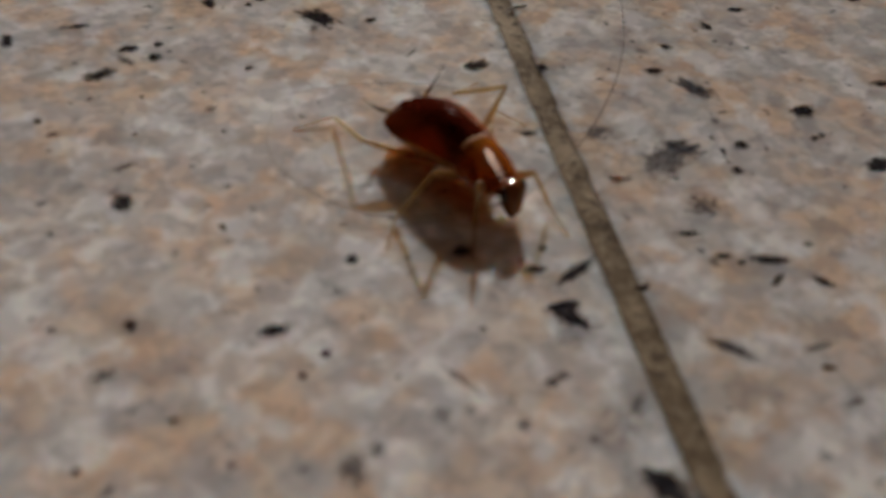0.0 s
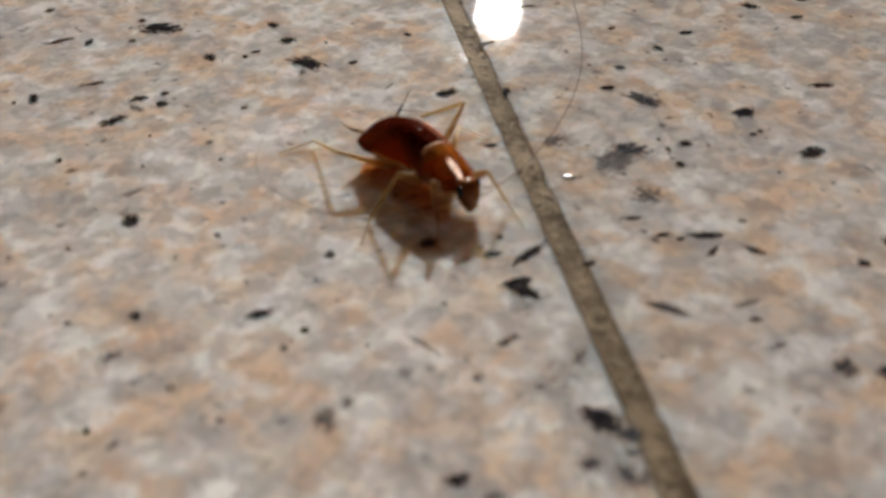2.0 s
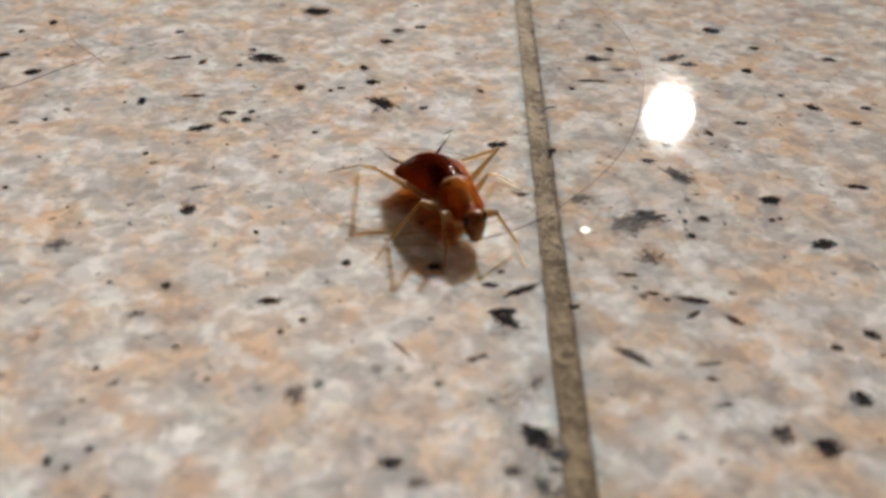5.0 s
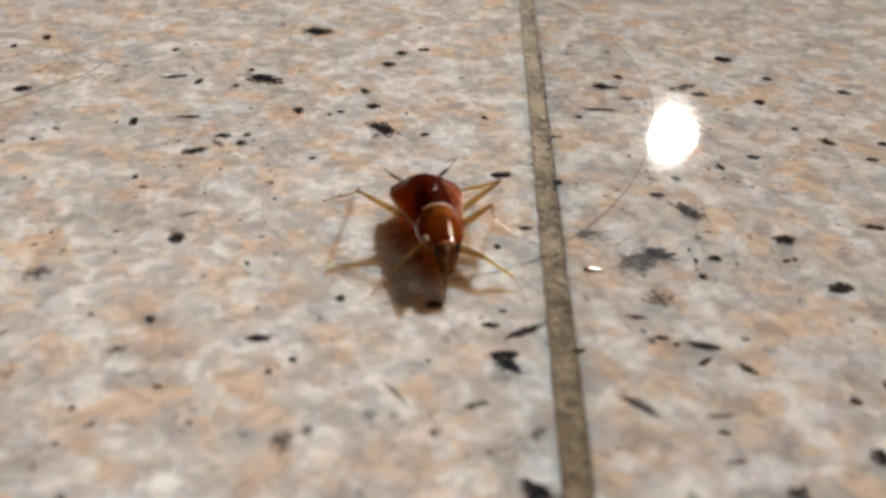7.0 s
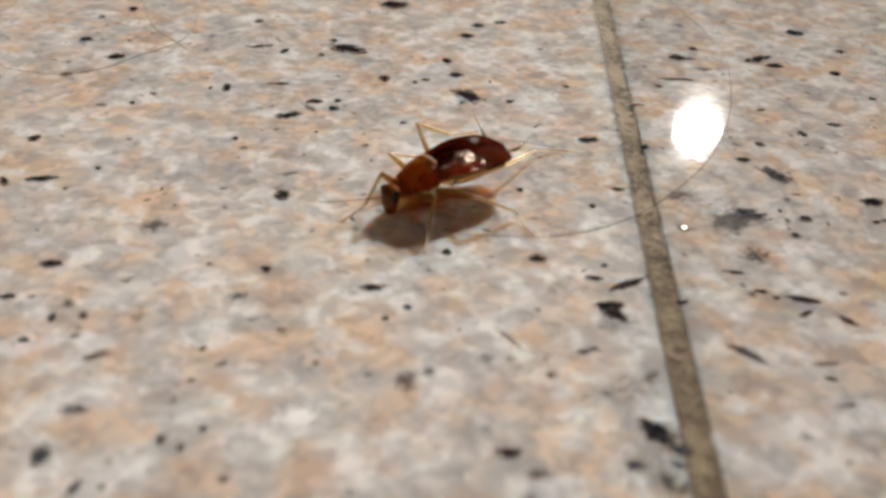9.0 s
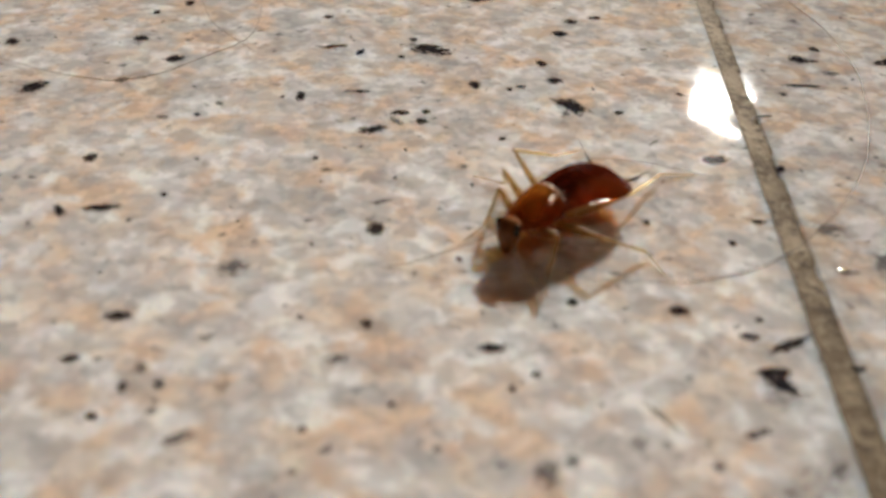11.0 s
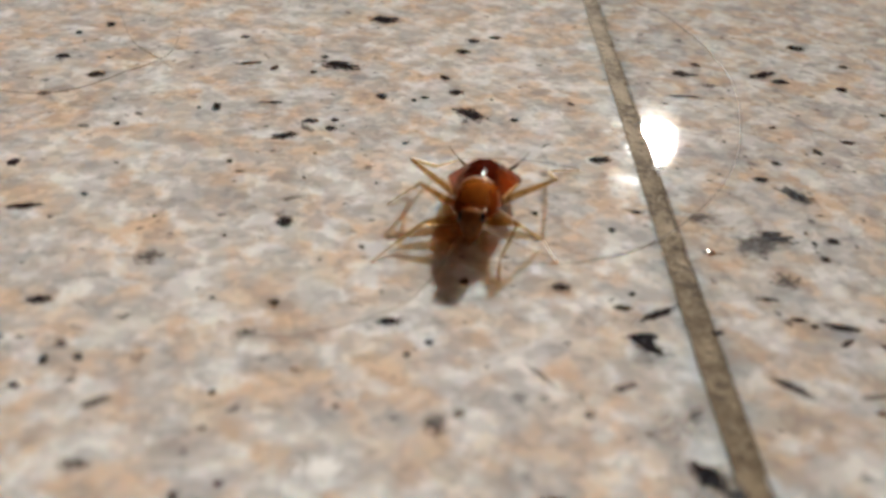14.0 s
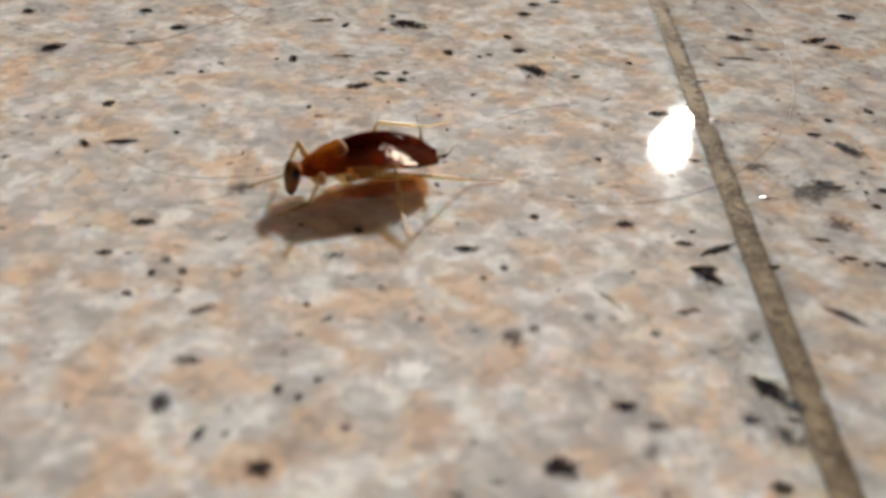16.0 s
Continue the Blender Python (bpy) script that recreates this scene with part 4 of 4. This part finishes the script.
BODY = [
    (0.0, 9.45, 23.35, -65.5, 1.9, 1.7), (1.5, 9.33, 23.45, -65.8, 1.7, 1.7), (3.0, 9.1, 23.75, -66.1, 1.1, 1.9), (5.5, 8.7, 24.2, -66.6, 0.3, 2.2), (6.5, 8.6, 24.3, -67.5, 0.8, 2.2), (7.0, 7.53, 25.3, -78.5, 2.2, 2), (7.5, 6.4, 25.25, -91.3, 1.8, 6), (7.75, 5.0, 25.5, -103, 2.2, 5.6),
    (8.0, 3.53, 25.75, -114.8, 2.7, 5.2), (8.5, 2.35, 25.6, -124, 5.6, 5.3), (9.0, -0.42, 25.45, -138.8, 7, 3), (9.5, -0.81, 25.4, -139.9, 4.5, 3.9), (10.6, -0.5, 25.4, -133, 1, 5), (12.0, -0.07, 25.2, -123.5, -2.3, 7),
    (12.5, 0.6, 26.3, -110, -7, 6.5), (13.0, 0.9, 26.0, -107.2, -7.2, 5.2), (13.5, 1.22, 25.7, -105.4, -7, 4.3), (14.0, 1.8, 25.55, -99.5, -6.2, 3.2), (14.5, 2.12, 25.5, -96.2, -5.6, 2.4),
    (15.0, -0.79, 23.9, -115.6, -1.2, 7.6), (15.5, -6.35, 21.5, -138.4, 2.9, 6), (16.0, -14.65, 19.25, -151.7, 0.8, 4.5)]

# where each leg stands from time to time: claw x y, ankle x y, knee x y z, in millimetres
STANCE = {
    ("front", 1): [(0, 15.2, 16.0, 14.8, 18.1, 13.2, 18.9, 2.8), (7.0, 15.2, 16.0, 14.8, 18.1, 13.2, 18.9, 2.8), (7.5, 15.1, 15.2, 14.3, 19.3, 11.7, 20.9, 1.5), (8.0, 7.3, 15.1, 6.7, 18.3, 5.7, 21, 1.5), (8.5, 7.3, 14.3, 6.2, 18, 4.2, 20.7, 1.6),
                   (9.0, -1.5, 14.3, -1.3, 17.7, -1.2, 19.9, 1.9), (12.0, -1.0, 14, -0.9, 17.5, -0.8, 19.5, 1.9), (12.5, 2, 14, 2.4, 18.4, 2.3, 20.5, 1.8), (14.5, 3, 13.6, 3.5, 18.1, 3.5, 19.7, 1.4), (15.0, -7, 15.5, -5.5, 17.5, -4, 19.5, 2), (15.5, -12.2, 15, -11, 16.5, -9.5, 17.5, 2), (16.0, -19.4, 13.8, -18.2, 14.7, -17.6, 13.8, 2.4)],
    ("front", -1): [(0, 8.5, 15, 9, 16.8, 9.5, 18.2, 1.6), (7.0, 8.5, 15, 8.6, 16.8, 8.5, 18.6, 1.6), (7.5, 1.5, 15.5, 3, 17.5, 4.5, 19.5, 1.8), (8.0, -3.1, 19.8, -2.2, 22.1, -0.7, 24.9, 2), (8.5, -3.9, 18.2, -2.8, 19.9, -1.9, 21.3, 2.5), (9.0, -8.5, 19.5, -7, 21.5, -5, 23, 2.3),
                    (12.0, -7.6, 22.5, -5.7, 25.1, -3.9, 24.9, 2.5), (12.5, -7.1, 17.8, -5.5, 20.5, -3, 22, 1.8), (14.5, -7.1, 17.2, -5.2, 19.5, -3.4, 21.6, 1.6), (15.0, -8.3, 21.5, -6, 23, -3.5, 24, 2), (15.5, -14.5, 20.5, -12, 21.5, -9.5, 22, 2.3), (16.0, -23, 18, -21, 19, -19, 19.5, 2.3)],
    ("middle", 1): [(0, 15.4, 28.7, 13.7, 30.3, 12.5, 26, 3.4), (6.5, 15.4, 28.7, 13.7, 30.3, 12.5, 26, 3.4), (7.0, 14.8, 26, 13, 28, 11.6, 24.5, 3.4), (7.5, 13.7, 22.4, 11.9, 24, 10.3, 21.6, 3.5), (8.0, 13.3, 22.4, 10.9, 24.8, 8.5, 22.8, 2.1), (8.5, 8, 17.8, 7, 20.3, 6.2, 22.1, 1.8), (9.0, 7.9, 18, 6.4, 21.5, 3.5, 20.7, 2),
                    (12.0, 7.9, 18, 6.2, 21.3, 3, 20, 2.2), (14.5, 8, 18, 7.1, 21.3, 5, 19.6, 2.9), (15.0, 7.9, 18, 6, 20.5, 2, 19, 2.5), (15.5, -0.1, 18.1, -1.5, 18.3, -3.1, 16.1, 2.4), (16.0, -9.7, 10.7, -10.6, 14.1, -14.2, 17.8, 2.2)],
    ("middle", -1): [(0, 2.7, 15.8, 3.9, 18.7, 7.1, 19.9, 2.4), (7.0, 2.7, 15.8, 3.9, 18.7, 6.5, 20.2, 2.4), (7.5, -1, 17.5, 0.5, 19.8, 2.9, 21.5, 2.2), (8.0, -5.5, 25, -3.5, 25.5, -1.5, 24.5, 2.5), (8.5, -6.3, 30.4, -3, 29.9, -1.5, 26.7, 2.6), (9.0, -1.8, 33, -2.8, 31, -4.2, 28.5, 1.5),
                     (12.0, -7, 29.5, -5.2, 30, -4.2, 27, 2.8), (14.5, -5.2, 26.9, -3.7, 29, -2.8, 25.3, 2.8), (15.0, -6, 28, -4.5, 29, -3.8, 25.5, 2.8), (15.5, -12.5, 26, -10.5, 26.5, -9.5, 24, 2.8), (16.0, -9, 26.8, -11.3, 24.8, -14.2, 23, 1.5)],
    ("hind", 1): [(0, 13.5, 34.5, 11, 32.8, 13.5, 28.1, 3.3), (7.5, 13, 34.5, 10, 33, 12.4, 28.5, 3.3), (8.0, 12, 34.6, 9, 33.7, 10.1, 28.2, 2.7), (8.5, 11.9, 34.4, 9.2, 33.9, 9.4, 28, 2.8), (9.0, 11.8, 34.4, 8.8, 33.9, 7.9, 27.6, 2.2), (12.0, 11.8, 34.4, 8.8, 33.4, 7.5, 26.8, 2.3),
                  (14.5, 11.8, 34.8, 8.7, 33.8, 7.8, 28.3, 2.2), (15.0, 11.8, 34, 8.5, 33, 5, 26, 2), (15.5, 9.5, 26.9, 5.6, 27, 0.9, 22.7, 1.8), (16.0, -2.4, 21, -5.2, 20.3, -7.9, 16.8, 2.4)],
    ("hind", -1): [(0, -2, 30.3, 1.2, 30.9, 3.9, 25.9, 1.5), (6.5, -3.1, 30.6, 0.3, 31.7, 4.4, 26.8, 1.4), (7.5, -2.9, 30.4, 0.2, 32.0, 2.8, 27.7, 1.6), (8.0, -3.3, 30.5, -0.8, 31.3, -0.3, 27.1, 3.1), (8.5, 3.5, 35.5, 1.5, 33, -0.3, 28.0, 2.0), (9.0, 2.5, 37.5, 0.3, 36, -2.5, 31.5, 3),
                   (12.0, 1.5, 37, -0.8, 35.3, -3.7, 30.3, 2.5), (14.5, 0.5, 36, -1.8, 33.3, -3.5, 28, 3.4), (15.0, 0.5, 36, -1.5, 34, -4.5, 29, 3.2), (15.5, -1.5, 34.5, -3.8, 32.5, -7.2, 27.2, 3), (16.0, -6.8, 32.5, -9.3, 30.2, -14.0, 25.2, 2.6)]}


def between(rows, t):
    """The row's values at time t, along straight lines."""
    return [float(np.interp(t, [r[0] for r in rows], [r[k] for r in rows])) for k in range(1, len(rows[0]))]


def feeler_pose(side, turn, lift):
    return pose(6.35 * MM, side * 0.46 * MM, 2.1 * MM, 0, -lift, turn)


def motions():
    times = [row[0] for row in BODY]
    poses = {row[0]: stand(*row[1:]) for row in BODY}
    walk(ROACH, [(t, poses[t]) for t in times])
    for (rank, side), pieces in LEGS.items():
        rows = [[], [], []]
        for t in times:
            for row, m in zip(rows, bend_leg(rank, side, poses[t], between(STANCE[rank, side], t))):
                row.append((t, m))
        for piece, row in zip(pieces, rows):
            walk(piece, row)
    # the fine hair is flicked aside as the cockroach sets off
    walk(LOOSE, [(t, pose(x * MM, y * MM, 0, 0, 0, turn)) for t, x, y, turn in ((0.0, 0.2, 35.4, -2), (9.0, 0.4, 35.9, -2), (14.9, 0.4, 36.2, -1), (15.1, -2.4, 34.6, 47), (15.7, -2.4, 34.7, 47), (16.0, -4.6, 31.0, 42))])
    # antennae sweep back while it rests, and reach forward as it walks
    walk(FEELERS[-1], [(t, feeler_pose(-1, turn, lift)) for t, turn, lift in ((0.0, -117, 0), (6.5, -117, 0), (7.3, -85, 1), (8.0, -60, 3), (9.0, -45, 5), (10.5, -30, 3), (12.5, -12, -6), (14.5, -10, -6), (15.2, -16, 0), (16.0, -20, 8))])
    walk(FEELERS[1], [(t, feeler_pose(1, turn, lift)) for t, turn, lift in ((0.0, 100, 0), (6.5, 98, 0), (7.3, 70, 1), (8.2, 15, 4), (9.0, -22, 5), (10.5, 40, 2), (12.5, 72, -3), (14.5, 72, -3), (15.2, 10, 0), (16.0, -8, 8))])


motions()
